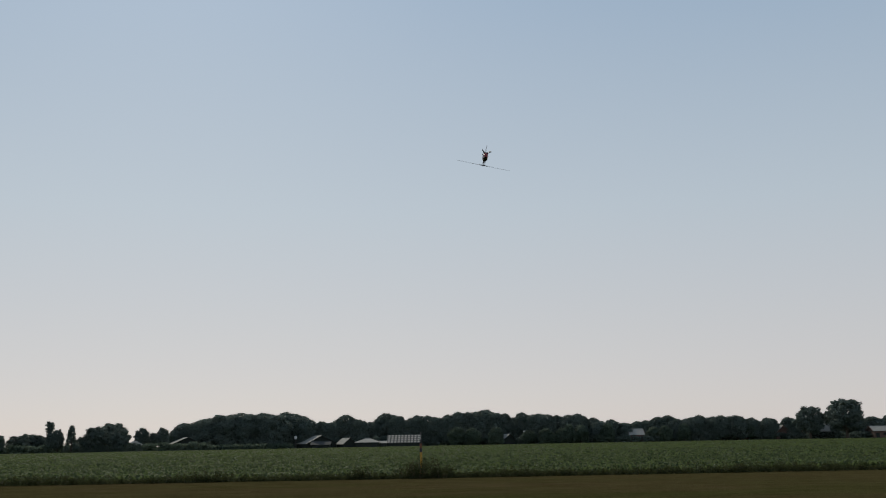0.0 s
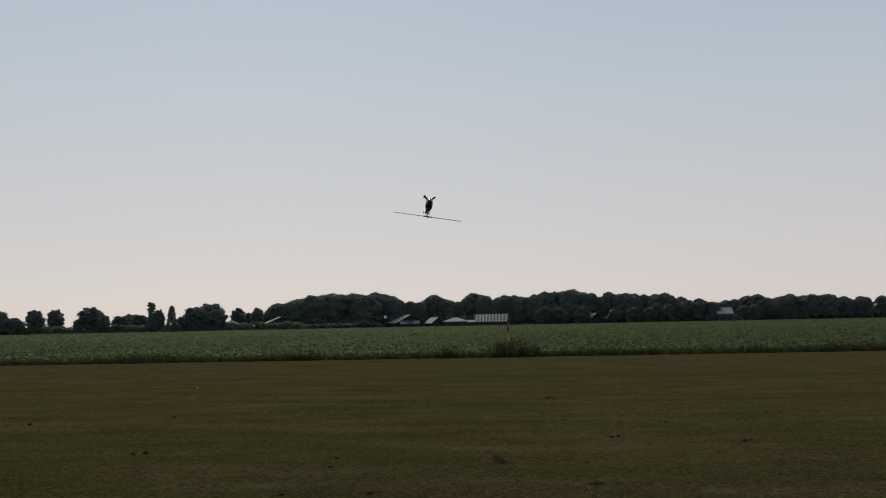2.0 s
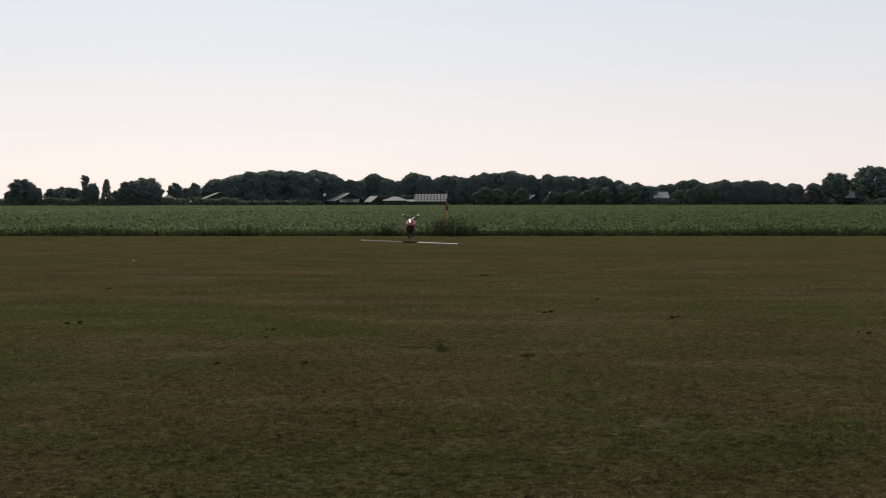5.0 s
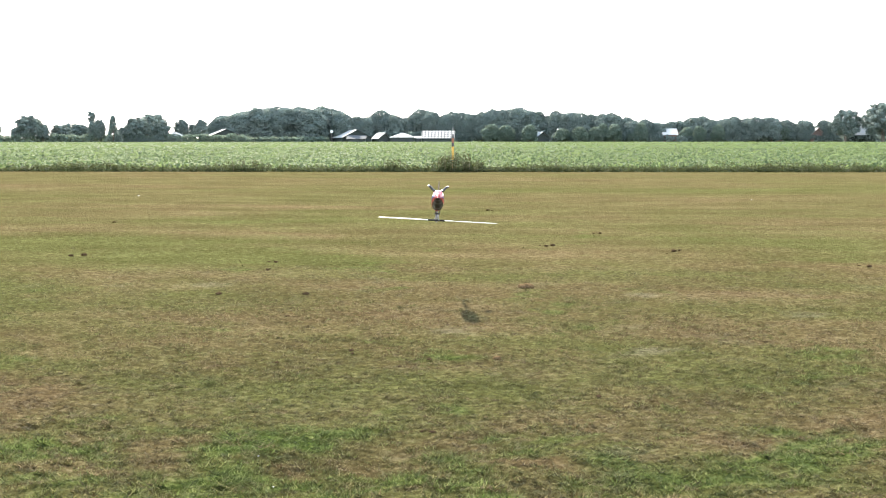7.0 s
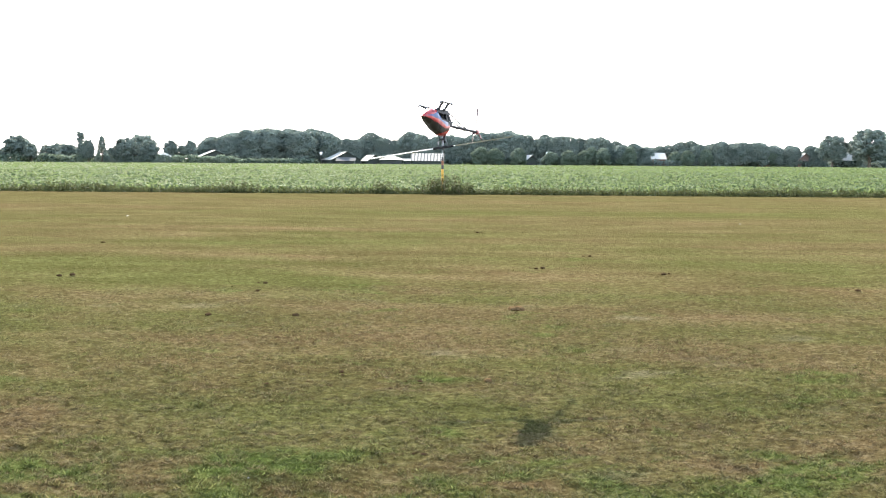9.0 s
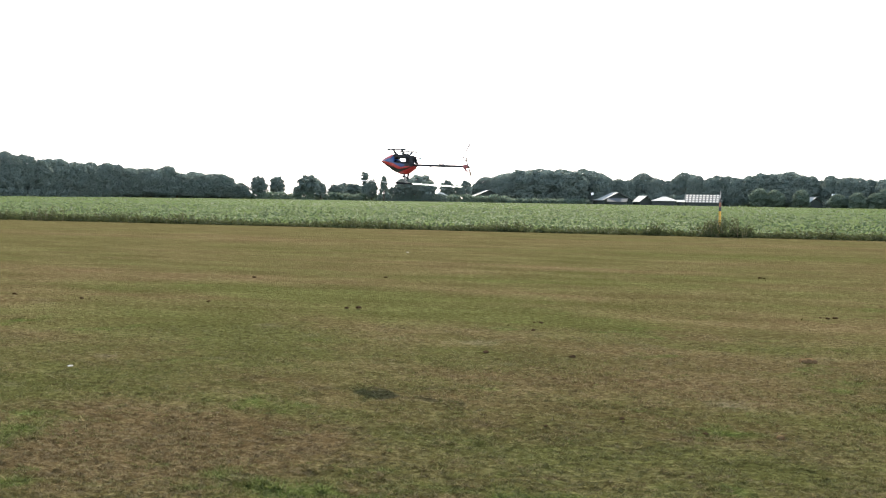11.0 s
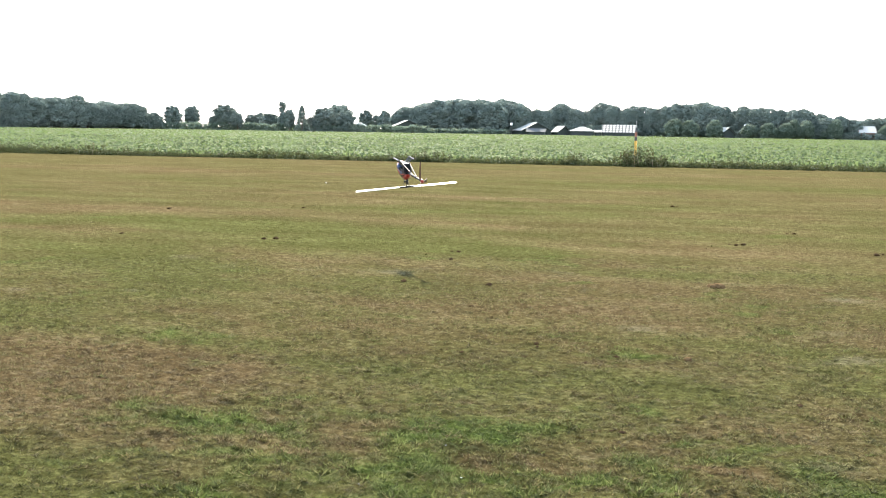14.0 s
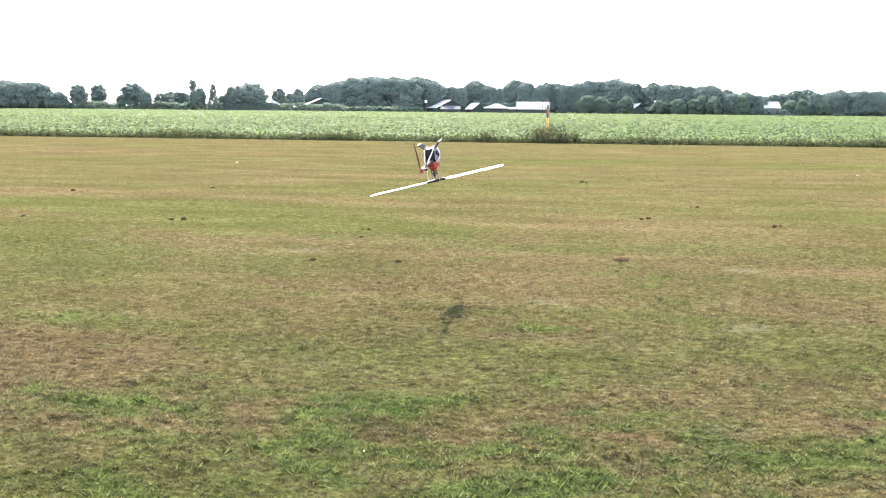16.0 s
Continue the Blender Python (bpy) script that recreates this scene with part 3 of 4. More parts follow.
MIDDLE = ((-42, 354, 9.0, 5.4), (-39, 356, 8.5, 4.2), (-37, 361, 9.0, 4.8), (-34, 362, 11.0, 6.8), (-29, 358, 9.5, 4.7), (-25, 361, 8.7, 4.8),
          (-20, 362, 11.5, 7.2), (-16, 356, 10.1, 4.6), (-12, 355, 9.4, 4.5), (-9, 358, 10.3, 4.7), (-6, 358, 10.2, 4.7), (-3, 355, 9.6, 4.6),
          (1, 354, 10.1, 5.0), (4, 355, 11.0, 5.4), (8, 356, 11.2, 6.2), (13, 355, 11.9, 7.7), (16, 354, 11.2, 6.5), (20, 356, 10.3, 5.4))
RIGHT = ((25, 360, 10.2, 5.2), (27, 354, 10.8, 5.1), (31, 350, 10.3, 5.4), (34, 349, 10.3, 5.4), (38, 352, 10.0, 4.7), (42, 348, 9.7, 5.0),
         (45, 347, 9.9, 5.3), (50, 350, 8.9, 4.3), (51, 344, 7.5, 4.9), (56, 348, 7.8, 4.7), (60, 346, 6.7, 4.2), (65, 352, 7.2, 4.7), (68, 352, 7.4, 4.3),
         (72, 350, 8.5, 5.5), (75, 349, 8.9, 5.5), (77, 344, 7.8, 4.6), (82, 347, 8.3, 5.1))
FAR_RIGHT = ((83, 342, 8.6, 4.6), (88, 343, 8.3, 5.5), (90, 340, 8.6, 5.0), (94, 341, 8.1, 5.0), (95, 338, 8.3, 4.5), (100, 340, 7.7, 4.6),
             (108, 347, 7.7, 4.8), (106, 340, 7.3, 4.2), (113, 342, 7.7, 3.9), (136, 345, 7.6, 6.0), (142, 345, 7.2, 6.0), (149, 345, 7.8, 6.5), (157, 344, 7.5, 6.5))
OAKS = ((116, 331, 10.7, 9.8), (127, 329, 13.0, 13.4))
WOOD = ((-196, 227, 11.1, 6.6), (-196, 232, 11.8, 6.7), (-195, 238, 12.2, 6.8), (-194, 243, 11.7, 6.8), (-192, 247, 10.7, 6.9), (-192, 251, 11.1, 6.9),
        (-191, 255, 11.0, 7.0), (-189, 259, 10.5, 7.0), (-188, 264, 10.7, 7.1), (-186, 269, 10.3, 7.1), (-185, 273, 10.3, 7.2), (-183, 277, 9.2, 7.2),
        (-181, 282, 9.2, 7.3), (-180, 285, 9.5, 7.3), (-178, 290, 10.1, 7.4), (-176, 294, 8.7, 7.4), (-174, 298, 8.3, 7.5), (-172, 302, 8.0, 7.5),
        (-170, 306, 8.3, 7.6), (-168, 309, 8.1, 7.6), (-167, 312, 6.2, 6.1), (-165, 315, 5.7, 6.1))


def plant(proto, x, y, h, w, turn, label, group):
    m = Matrix.LocRotScale((x, y, 0), Euler((0, 0, turn)), (w / 7.0, w / 7.0, h / 10.0))
    t = copy_thing(proto, m)
    return tagged(t, label, "tree", group)


def build_trees():
    rng = random.Random(4)
    woods = [tree_proto("wood", s) for s in (1, 2, 3, 4)]
    parks = [tree_proto("park", s) for s in (11, 12, 13)]
    rounds = [tree_proto("wood", s, leaf=HAZED_BUSH_LEAF) for s in (31, 32)]
    poplar, cone = tree_proto("poplar", 21), tree_proto("cone", 22)
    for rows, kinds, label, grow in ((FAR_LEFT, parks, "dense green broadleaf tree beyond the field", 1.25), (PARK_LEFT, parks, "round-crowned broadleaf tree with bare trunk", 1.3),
                                     (GROVE, woods, "tall broadleaf tree in a dense grove", 1.72), (MIDDLE, woods, "haze-paled green broadleaf tree behind farm sheds", 1.55),
                                     (RIGHT, woods, "haze-paled green broadleaf tree in the far tree line", 1.55), (FAR_RIGHT, woods, "haze-paled green broadleaf tree near houses", 1.55),
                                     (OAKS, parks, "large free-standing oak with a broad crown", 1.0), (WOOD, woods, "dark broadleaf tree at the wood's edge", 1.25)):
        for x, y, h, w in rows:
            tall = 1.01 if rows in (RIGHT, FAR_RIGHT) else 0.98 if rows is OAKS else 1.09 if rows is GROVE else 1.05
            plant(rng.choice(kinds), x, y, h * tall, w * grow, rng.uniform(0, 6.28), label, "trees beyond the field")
    plant(poplar, -124, 327, 10.3, 9.0, 0.3, "slender poplar with a tufted top", "trees beyond the field")
    plant(cone, -114.6, 320, 8.8, 6.6, 1.0, "pointed conifer among broadleaf trees", "trees beyond the field")
    for k in range(17):
        plant(cone, -113 + k * 1.2 + rng.uniform(-0.3, 0.3), 318 + k * 0.15, rng.uniform(1.7, 2.7), rng.uniform(1.9, 2.8), rng.uniform(0, 6.28), "young conical shrub planted in a row", "young shrubs beside the field")
    # lower trees behind and before the line fill it up
    for k in range(70):
        x = -95 + k * 3.7 + rng.uniform(-2, 2)
        plant(rng.choice(woods), x, 372 + rng.uniform(0, 14), rng.uniform(7.0, 8.6) if x < 48 else 6.5, 8.5, rng.uniform(0, 6.28), "broadleaf tree deep in the tree line", "trees beyond the field")
    for k in range(24):
        x = 6 + k * 4.4 + rng.uniform(-2, 2)
        if any(abs(x - gap) < 2.4 for gap in (20, 62, 87, 96, 107.5)):
            continue
        plant(rng.choice(rounds), x, 341 + rng.uniform(-2, 3), rng.uniform(4.4, 6.8), rng.uniform(4.6, 6.4), rng.uniform(0, 6.28), "small rounded tree before the tree line", "trees beyond the field")
    for k in range(20):
        plant(rng.choice(woods), -206 - rng.uniform(0, 12) + k * 1.9, 225 + k * 4.6, rng.uniform(7.5, 9.5), 9, rng.uniform(0, 6.28), "broadleaf tree inside the wood", "trees beyond the field")
    for k in range(12):
        plant(rng.choice(woods), -197 - rng.uniform(-1, 4), 221 - k * 6.5, rng.uniform(10.5, 12.5), 8.5, rng.uniform(0, 6.28), "dark broadleaf tree at the wood's edge", "trees beyond the field")
    for proto in (*woods, *parks, *rounds, poplar, cone):
        for o in (*proto.children_recursive, proto):
            bpy.data.objects.remove(o)


def build_hedges():
    rng = np.random.RandomState(17)
    for name, x0, y0, x1, y1, h, n, mat_, label in (("hedge", -166, 317, -76, 331, 2.5, 11000, HAZED_BUSH_LEAF, "long green hedge of young shrubs beside the field"),
                                                    ("hedge", -76, 331, -50, 336, 1.7, 3200, HAZED_BUSH_LEAF, "low green hedge in front of a grove"),
                                                    ("hedge", 24, 344, 160, 336, 2.2, 12000, HAZED_TREE_LEAF, "dark shrubs under the tree line"),
                                                    ("hedge", -66, 352, 26, 354, 3.4, 9000, HAZED_TREE_LEAF, "dark undergrowth behind farm sheds"),
                                                    ("hedge", -206, 150, -176, 314, 2.2, 9000, HAZED_TREE_LEAF, "dark undergrowth along the wood's edge")):
        u = rng.uniform(size=n)
        lump = 1 + 0.22 * np.sin(u * 90) * np.sin(u * 37 + 1)
        x = x0 + (x1 - x0) * u + rng.normal(0, 0.7, n)
        y = y0 + (y1 - y0) * u + rng.normal(0, 0.7, n)
        z = h * lump * rng.uniform(0.03, 1, n) ** 0.8
        v, f = cards(np.stack([x, y, z], -1), unit(rng.normal(size=(n, 3))), rng.uniform(0.35, 0.75, n), rng, 0.8)
        tagged(new(name, mesh_np(name, v, f, mat_)), label, "hedge", kind="stuff")


# ---- buildings beyond the field ----
def gable(name, x, y, w, d, eave, ridge, roof, wall, label, turn=0.0, along="x", openings=2, category="barn"):
    """A building with a pitched roof; the ridge runs along x, or away from the field along y."""
    b = empty(name, pose(x, y, 0, 0, 0, turn))
    if along == "y":
        w, d = d, w
    flip = Matrix.Rotation(math.pi / 2, 4, "Z") if along == "y" else Matrix()
    bm = bmesh.new()
    pts = [(-d / 2, 0), (d / 2, 0), (d / 2, eave), (0, ridge), (-d / 2, eave)]
    ends = [[bm.verts.new(flip @ Vector((s * w / 2, p[0], p[1]))) for p in pts] for s in (-1, 1)]
    for k in range(5):
        bm.faces.new((ends[0][k], ends[0][(k + 1) % 5], ends[1][(k + 1) % 5], ends[1][k]))
    bm.faces.new(ends[0][::-1])
    bm.faces.new(ends[1])
    bmesh.ops.recalc_face_normals(bm, faces=bm.faces)
    part("wall", bm, wall, b)
    slope = math.atan2(ridge - eave, d / 2)
    length = math.hypot(ridge - eave, d / 2) + 0.5
    for s in (-1, 1):
        mid = Vector((0, s * (d / 4 + 0.12), (eave + ridge) / 2 - 0.06 + 0.10))
        bm = box((w + 0.8, length, 0.12), turn=Matrix())
        part("roof", bm, roof, b, m=flip @ Matrix.Translation(mid) @ Matrix.Rotation(-s * slope, 4, "X"))
    part("ridge_cap", tube([flip @ Vector((-w / 2 - 0.4, 0, ridge + 0.12)), flip @ Vector((w / 2 + 0.4, 0, ridge + 0.12))], 0.12, 6), roof, b)
    for e in (-1, 1):
        for s in (-1, 1):
            rake = [flip @ Vector((e * (w / 2 + 0.43), s * (d / 2 + 0.2), eave - 0.05)), flip @ Vector((e * (w / 2 + 0.43), 0, ridge + 0.08))]
            part("bargeboard", tube(rake, 0.14, 4), wall, b)
    front = d if along == "x" else w
    span = w if along == "x" else d
    for k in range(openings):
        ox = span * ((k + 0.5) / openings - 0.5)
        part("door" if k % 2 == 0 else "window", box((span / openings * 0.45, 0.1, eave * (0.75 if k % 2 == 0 else 0.3)), (ox, -front / 2 - 0.04, eave * (0.375 if k % 2 == 0 else 0.6)), 0.02),
             PANE, b)
    return tagged(b, label, category, "farm buildings")


def hip_shed(x, y, w, d, eave, ridge):
    """A low shed whose roof slopes on all four sides."""
    b = empty("farm_shed", pose(x, y, 0))
    part("wall", box((w, d, eave), (0, 0, eave / 2)), DARKWALL, b, "dark green board wall")
    bm = bmesh.new()
    low = [bm.verts.new((sx * (w / 2 + 0.35), sy * (d / 2 + 0.35), z)) for z in (eave, eave + 0.1) for sx, sy in ((-1, -1), (1, -1), (1, 1), (-1, 1))]
    top = [bm.verts.new((sx * w * 0.09, 0, ridge)) for sx in (-1, 1)]
    bm.faces.new(low[3::-1])
    for k in range(4):
        bm.faces.new((low[k], low[(k + 1) % 4], low[4 + (k + 1) % 4], low[4 + k]))
    bm.faces.new((low[4], low[5], top[1], top[0]))
    bm.faces.new((low[6], low[7], top[0], top[1]))
    bm.faces.new((low[5], low[6], top[1]))
    bm.faces.new((low[7], low[4], top[0]))
    part("roof", bm, ROOF_PALE, b, "pale hipped sheet roof")
    part("ridge_cap", tube([(-w * 0.1, 0, ridge + 0.02), (w * 0.1, 0, ridge + 0.02)], 0.12, 6), ROOF_PALE, b)
    for k in (-1, 0, 1):
        part("door", box((w * 0.2, 0.1, eave * 0.75), (k * w * 0.31, -d / 2 - 0.04, eave * 0.375), 0.02), PANE, b)
    return tagged(b, "wide low shed with a pale hipped roof", "shed", "farm buildings")


def panel_roof_shed(x, y, w):
    b = empty("solar_shed", pose(x, y, 0))
    part("wall", box((w, 6, 1.5), (0, 3.2, 0.75)), DARKWALL, b, "dark low wall")
    tilt = Matrix.Rotation(radians(24), 4, "X")
    part("roof", box((w + 0.3, 6.4, 0.1), (0, 2.9, 2.63), turn=tilt), ROOF_GREY, b, "grey roof")
    proto = None
    for r in range(4):
        for c in range(10):
            at = Matrix.Translation((0, 2.9, 2.63)) @ tilt @ Matrix.Translation((-w / 2 + (c + 0.5) * w / 10, -2.4 + r * 1.6, 0.09))
            if proto is None:
                proto = part("roof_panel", box((w / 10 - 0.42, 0.95, 0.06)), ROOF_PALE, b, "pale square roof panel", m=at)
            else:
                o = proto.copy()
                scene.collection.objects.link(o)
                o.matrix_basis = at
    return tagged(b, "long low shed with a chequered pale panel roof", "shed", "farm buildings")


def build_farm():
    gable("barn", -84.6, 340, 9.2, 11, 2.4, 4.3, ROOF_PALE, DARKWALL, "dark barn with a pale sheet roof behind a hedge", 22, "y", 1)
    gable("barn", -42.6, 345, 9.8, 12, 1.7, 4.1, ROOF_PALE, DARKWALL, "dark barn with a pale sheet roof at the field edge", 24, "y", 1)
    gable("shed", -40, 337.5, 5.6, 3.5, 1.3, 2.2, ROOF_GREY, DARKWALL, "small grey-roofed shed before a barn", 0, "x", 2, "shed")
    gable("shed", -32.4, 343, 4.4, 6, 1.4, 3.1, ROOF_PALE, DARKWALL, "small dark shed with a sloping pale roof", 28, "y", 1, "shed")
    hip_shed(-25.3, 342, 7.6, 6, 1.7, 3.1)
    gable("annex", -20.1, 341, 2.0, 3, 1.5, 1.95, ROOF_PALE, DARKWALL, "small dark pale-roofed annex beside a long shed", 0, "x", 1, "shed")
    panel_roof_shed(-13.5, 341, 10.8)
    gable("farmhouse", 20.0, 346, 5.0, 6, 1.4, 3.4, ROOF_PALE, DARKWALL, "dark farmhouse with a pale roof between trees", 24, "y", 1, "house")
    gable("white_shed", 27, 345, 0.9, 1.5, 3.9, 4.4, WHITE, WHITE, "narrow white shed wall among trees", 0, "x", 1, "shed")
    gable("house", 63.0, 345, 4.4, 6, 2.6, 4.4, ROOF_PALE, BRICK, "grey-roofed house between trees", 0, "x", 2, "house")
    gable("house", 88.2, 344, 5, 6, 2.6, 4.6, ROOF_GREY, BRICK, "brick house with a grey roof among trees", 20, "y", 1, "house")
    gable("shed", 97.0, 341, 4.5, 4, 2.2, 3.0, ROOF_PALE, BRICK, "low pale-roofed shed before trees", 0, "x", 2, "shed")
    gable("house", 109, 342, 5, 6, 2.4, 4.6, ROOF_PALE, BRICK, "grey-roofed house beside an oak", 20, "y", 1, "house")
    gable("house", 122.5, 342, 7.5, 8, 2.6, 6.8, ROOF_PALE, DARKWALL, "dark house with a steep pale roof between two oaks", 0, "x", 3, "house")
    gable("bungalow", 141, 337, 7, 6, 2.4, 3.8, ROOF_PALE, BRICK, "bungalow with a pale roof among trees", 0, "x", 3, "house")
    gable("house", -109.8, 333, 4.2, 6, 3.2, 4.5, ROOF_GREY, BRICK, "low house with a dark roof behind young shrubs", 0, "x", 2, "house")
    gable("cottage", -98.5, 331, 4.6, 5, 2.3, 3.5, ROOF_GREY, WHITE, "white cottage with a grey roof between trees", 20, "y", 1, "house")
    s = empty("floodlight", pose(-48.8, 341, 0))
    part("mast", tube([(0, 0, 0), (0, 0, 3.3)], 0.08, 8), STEEL, s)
    part("lamp_head", box((0.8, 0.5, 0.9), (0, 0, 3.7), 0.08), WHITE, s, "white square lamp head")
    tagged(s, "white lamp head on a mast beside a barn", "lamp")


# ---- clods and stones on the strip ----
def clod_mesh(name, seed, material):
    bm = bmesh.new()
    bmesh.ops.create_icosphere(bm, subdivisions=2, radius=1)
    for v in bm.verts:
        k = 1 + 0.45 * noise.noise(v.co * 1.7 + Vector((seed * 7.1, 0, 0))) + 0.2 * noise.noise(v.co * 5 + Vector((seed, 3, 0)))
        v.co *= k
        v.co.z = max(v.co.z * 0.7, -0.2)
    me = bpy.data.meshes.new(name)
    bm.to_mesh(me)
    bm.free()
    me.materials.append(material)
    return me


CLODS = ((-5.55, 13.86), (-5.40, 13.94), (2.88, 14.72), (2.15, 17.45), (1.10, 15.34), (1.20, 15.43), (-2.63, 10.47), (-2.57, 13.19), (-2.52, 12.43),
         (-1.72, 10.49), (-0.89, 7.65), (-1.38, 7.22), (5.02, 13.02), (0.28, 23.03), (-1.66, 9.13), (-0.48, 7.11), (-0.28, 7.36), (-0.17, 5.48),
         (0.84, 6.31), (-11.06, 13.61), (-11.31, 13.39), (-10.24, 11.94), (-6.95, 19.47), (-9.72, 13.46), (-15.62, 18.71), (-7.77, 13.84), (-9.25, 18.28))


def build_clods():
    rng = random.Random(9)
    shapes = [clod_mesh("clod", s, CLOD) for s in range(5)]
    for x, y in CLODS:
        big = 0.030 + 0.020 * rng.random() + (0.012 if y > 10 else -0.014)
        for k in range(rng.choice((1, 2, 2, 3))):
            o = new("clod", rng.choice(shapes))
            s = 0.58 * big * (1 if k == 0 else rng.uniform(0.3, 0.6))
            o.matrix_basis = Matrix.LocRotScale((x + (0 if k == 0 else rng.uniform(-0.13, 0.13)), y + (0 if k == 0 else rng.uniform(-0.1, 0.1)), 0.0),
                                                Euler((0, 0, rng.uniform(0, 6.28))), (s * 1.3, s, s))
            tagged(o, "dark crumbled earth clod on mown grass", "clod", "clods on the grass strip")
    tan = clod_mesh("stone", 8, plain("tan_earth", (0.10, 0.066, 0.033), 1.0, wear=0.3, scale=20, bump=0.4, spec=0.0))
    for x, y, s in ((0.62, 11.07, 0.062), (0.22, 7.41, 0.03), (0.55, 11.05, 0.05)):
        o = new("clod", tan)
        o.matrix_basis = Matrix.LocRotScale((x, y, 0.0), Euler((0, 0, x * 9)), (s * 1.2, s, s * 0.9))
        tagged(o, "tan lump of dry earth on mown grass", "clod", "clods on the grass strip")
    pale = clod_mesh("stone", 12, PALE)
    for x, y, s in ((-9.48, 28.5, 0.03), (-6.01, 8.14, 0.02), (-0.87, 4.55, 0.005), (-1.04, 5.01, 0.006), (7.2, 27.0, 0.02), (-1.30, 4.35, 0.005)):
        o = new("stone", pale)
        o.matrix_basis = Matrix.LocRotScale((x, y, 0.005), Euler((0, 0, x * 5)), (s * 1.3, s, s * 0.8))
        tagged(o, "small pale stone lying on the grass", "stone", "pale stones on the grass")


# ---- model helicopter; x is ahead, z is up, the rotor hub at the origin ----
SIZE = 0.94


def S(*p):
    return Vector(p) * SIZE


def curve(x, table):
    for (x0, a), (x1, b) in zip(table, table[1:]):
        if x >= x1:
            u = (x0 - x) / (x0 - x1)
            u = u * u * (3 - 2 * u) * 0.4 + u * 0.6
            return a + (b - a) * u
    return table[-1][1]


TOP = ((0.372, -0.243), (0.33, -0.215), (0.255, -0.180), (0.154, -0.130), (0.05, -0.100), (-0.03, -0.100), (-0.114, -0.145), (-0.16, -0.195))
LOW = ((0.372, -0.247), (0.33, -0.275), (0.30, -0.290), (0.216, -0.322), (0.152, -0.327), (0.117, -0.244), (0.05, -0.235), (-0.12, -0.223), (-0.16, -0.205))
HALF = ((0.372, 0.003), (0.33, 0.030), (0.27, 0.052), (0.18, 0.066), (0.05, 0.068), (-0.05, 0.060), (-0.12, 0.042), (-0.16, 0.022))


BELLY_EDGE = ((0.372, -0.25), (0.33, -0.252), (0.274, -0.258), (0.19, -0.280), (0.15, -0.31), (0.12, -0.35), (-0.16, -0.35))
STRIPE_EDGE = ((0.372, -0.25), (0.303, -0.247), (0.146, -0.222), (0.016, -0.178), (-0.091, -0.194), (-0.16, -0.215))
SCREEN_EDGE = ((0.372, -0.243), (0.347, -0.237), (0.202, -0.197), (0.046, -0.156), (-0.063, -0.172), (-0.16, -0.212))
REAR_EDGE = ((0.372, -0.09), (0.102, -0.108), (-0.034, -0.146), (-0.134, -0.19), (-0.16, -0.20))


def canopy():
    bm = bmesh.new()
    stations, ring = 130, 96
    rows = []
    for i in range(stations):
        x = 0.372 - (0.372 + 0.16) * i / (stations - 1)
        top, low, half = curve(x, TOP), curve(x, LOW), curve(x, HALF)
        widest = min(low + (top - low) * 0.45, -0.2) if x > 0.13 else low + 0.02
        row = []
        for k in range(ring):
            a = 2 * math.pi * k / ring
            s, c = math.sin(a), math.cos(a)
            z = widest + (top - widest) * s if s > 0 else widest + (widest - low) * s
            row.append(bm.verts.new(S(x, half * math.copysign(abs(c) ** 0.85, c), z)))
        rows.append(row)
    for i in range(stations - 1):
        x = 0.372 - 0.532 * (i + 0.5) / (stations - 1)
        top, low = curve(x, TOP), curve(x, LOW)
        for k in range(ring):
            a = 2 * math.pi * (k + 0.5) / ring
            if x < 0.125 and math.sin(a) < -0.2:
                continue
            f = bm.faces.new((rows[i][k], rows[i][(k + 1) % ring], rows[i + 1][(k + 1) % ring], rows[i + 1][k]))
            z = sum(v.co.z for v in f.verts) / 4 / SIZE
            if x < 0.10 and z > curve(x, REAR_EDGE):
                f.material_index = 0
            elif z > curve(x, SCREEN_EDGE):
                f.material_index = 2
            elif z > curve(x, STRIPE_EDGE):
                f.material_index = 0
            else:
                # behind -0.03 the lower flank is black, its shade put into the colour
                f.material_index = 2 if x < -0.03 else 1 if z > curve(x, BELLY_EDGE) else 0
            f.smooth = True
    return bm


def plate(points, y, thick, bm=None):
    """A flat side plate cut to an outline, given as (x, z)."""
    bm = bm or bmesh.new()
    a = [bm.verts.new(S(x, y - thick / 2, z)) for x, z in points]
    b = [bm.verts.new(S(x, y + thick / 2, z)) for x, z in points]
    bm.faces.new(a)
    bm.faces.new(b[::-1])
    for k in range(len(points)):
        j = (k + 1) % len(points)
        bm.faces.new((a[j], a[k], b[k], b[j]))
    return bm


def blade(length0, length1, chord, thick):
    """A rotor blade along x, with a thicker front edge and a rounded tip."""
    bm = bmesh.new()
    stations = [(length0, 0.45, 1.2), (length0 + 0.03, 0.8, 1.1), (length0 + 0.06, 1, 1), (length1 - 0.03, 1, 0.8), (length1 - 0.008, 0.85, 0.6), (length1, 0.55, 0.4)]
    rings = []
    for x, c, t in stations:
        prof = [(-0.32, 0), (-0.2, 0.5), (0.1, 0.42), (0.68, 0.02), (0.1, -0.42), (-0.2, -0.5)]
        rings.append([bm.verts.new(S(x, p * chord * c, q * thick * t)) for p, q in prof])
    for a, b in zip(rings, rings[1:]):
        for k in range(6):
            bm.faces.new((a[k], a[(k + 1) % 6], b[(k + 1) % 6], b[k]))
    bm.faces.new(rings[0][::-1])
    bm.faces.new(rings[-1])
    bmesh.ops.recalc_face_normals(bm, faces=bm.faces)
    return bm


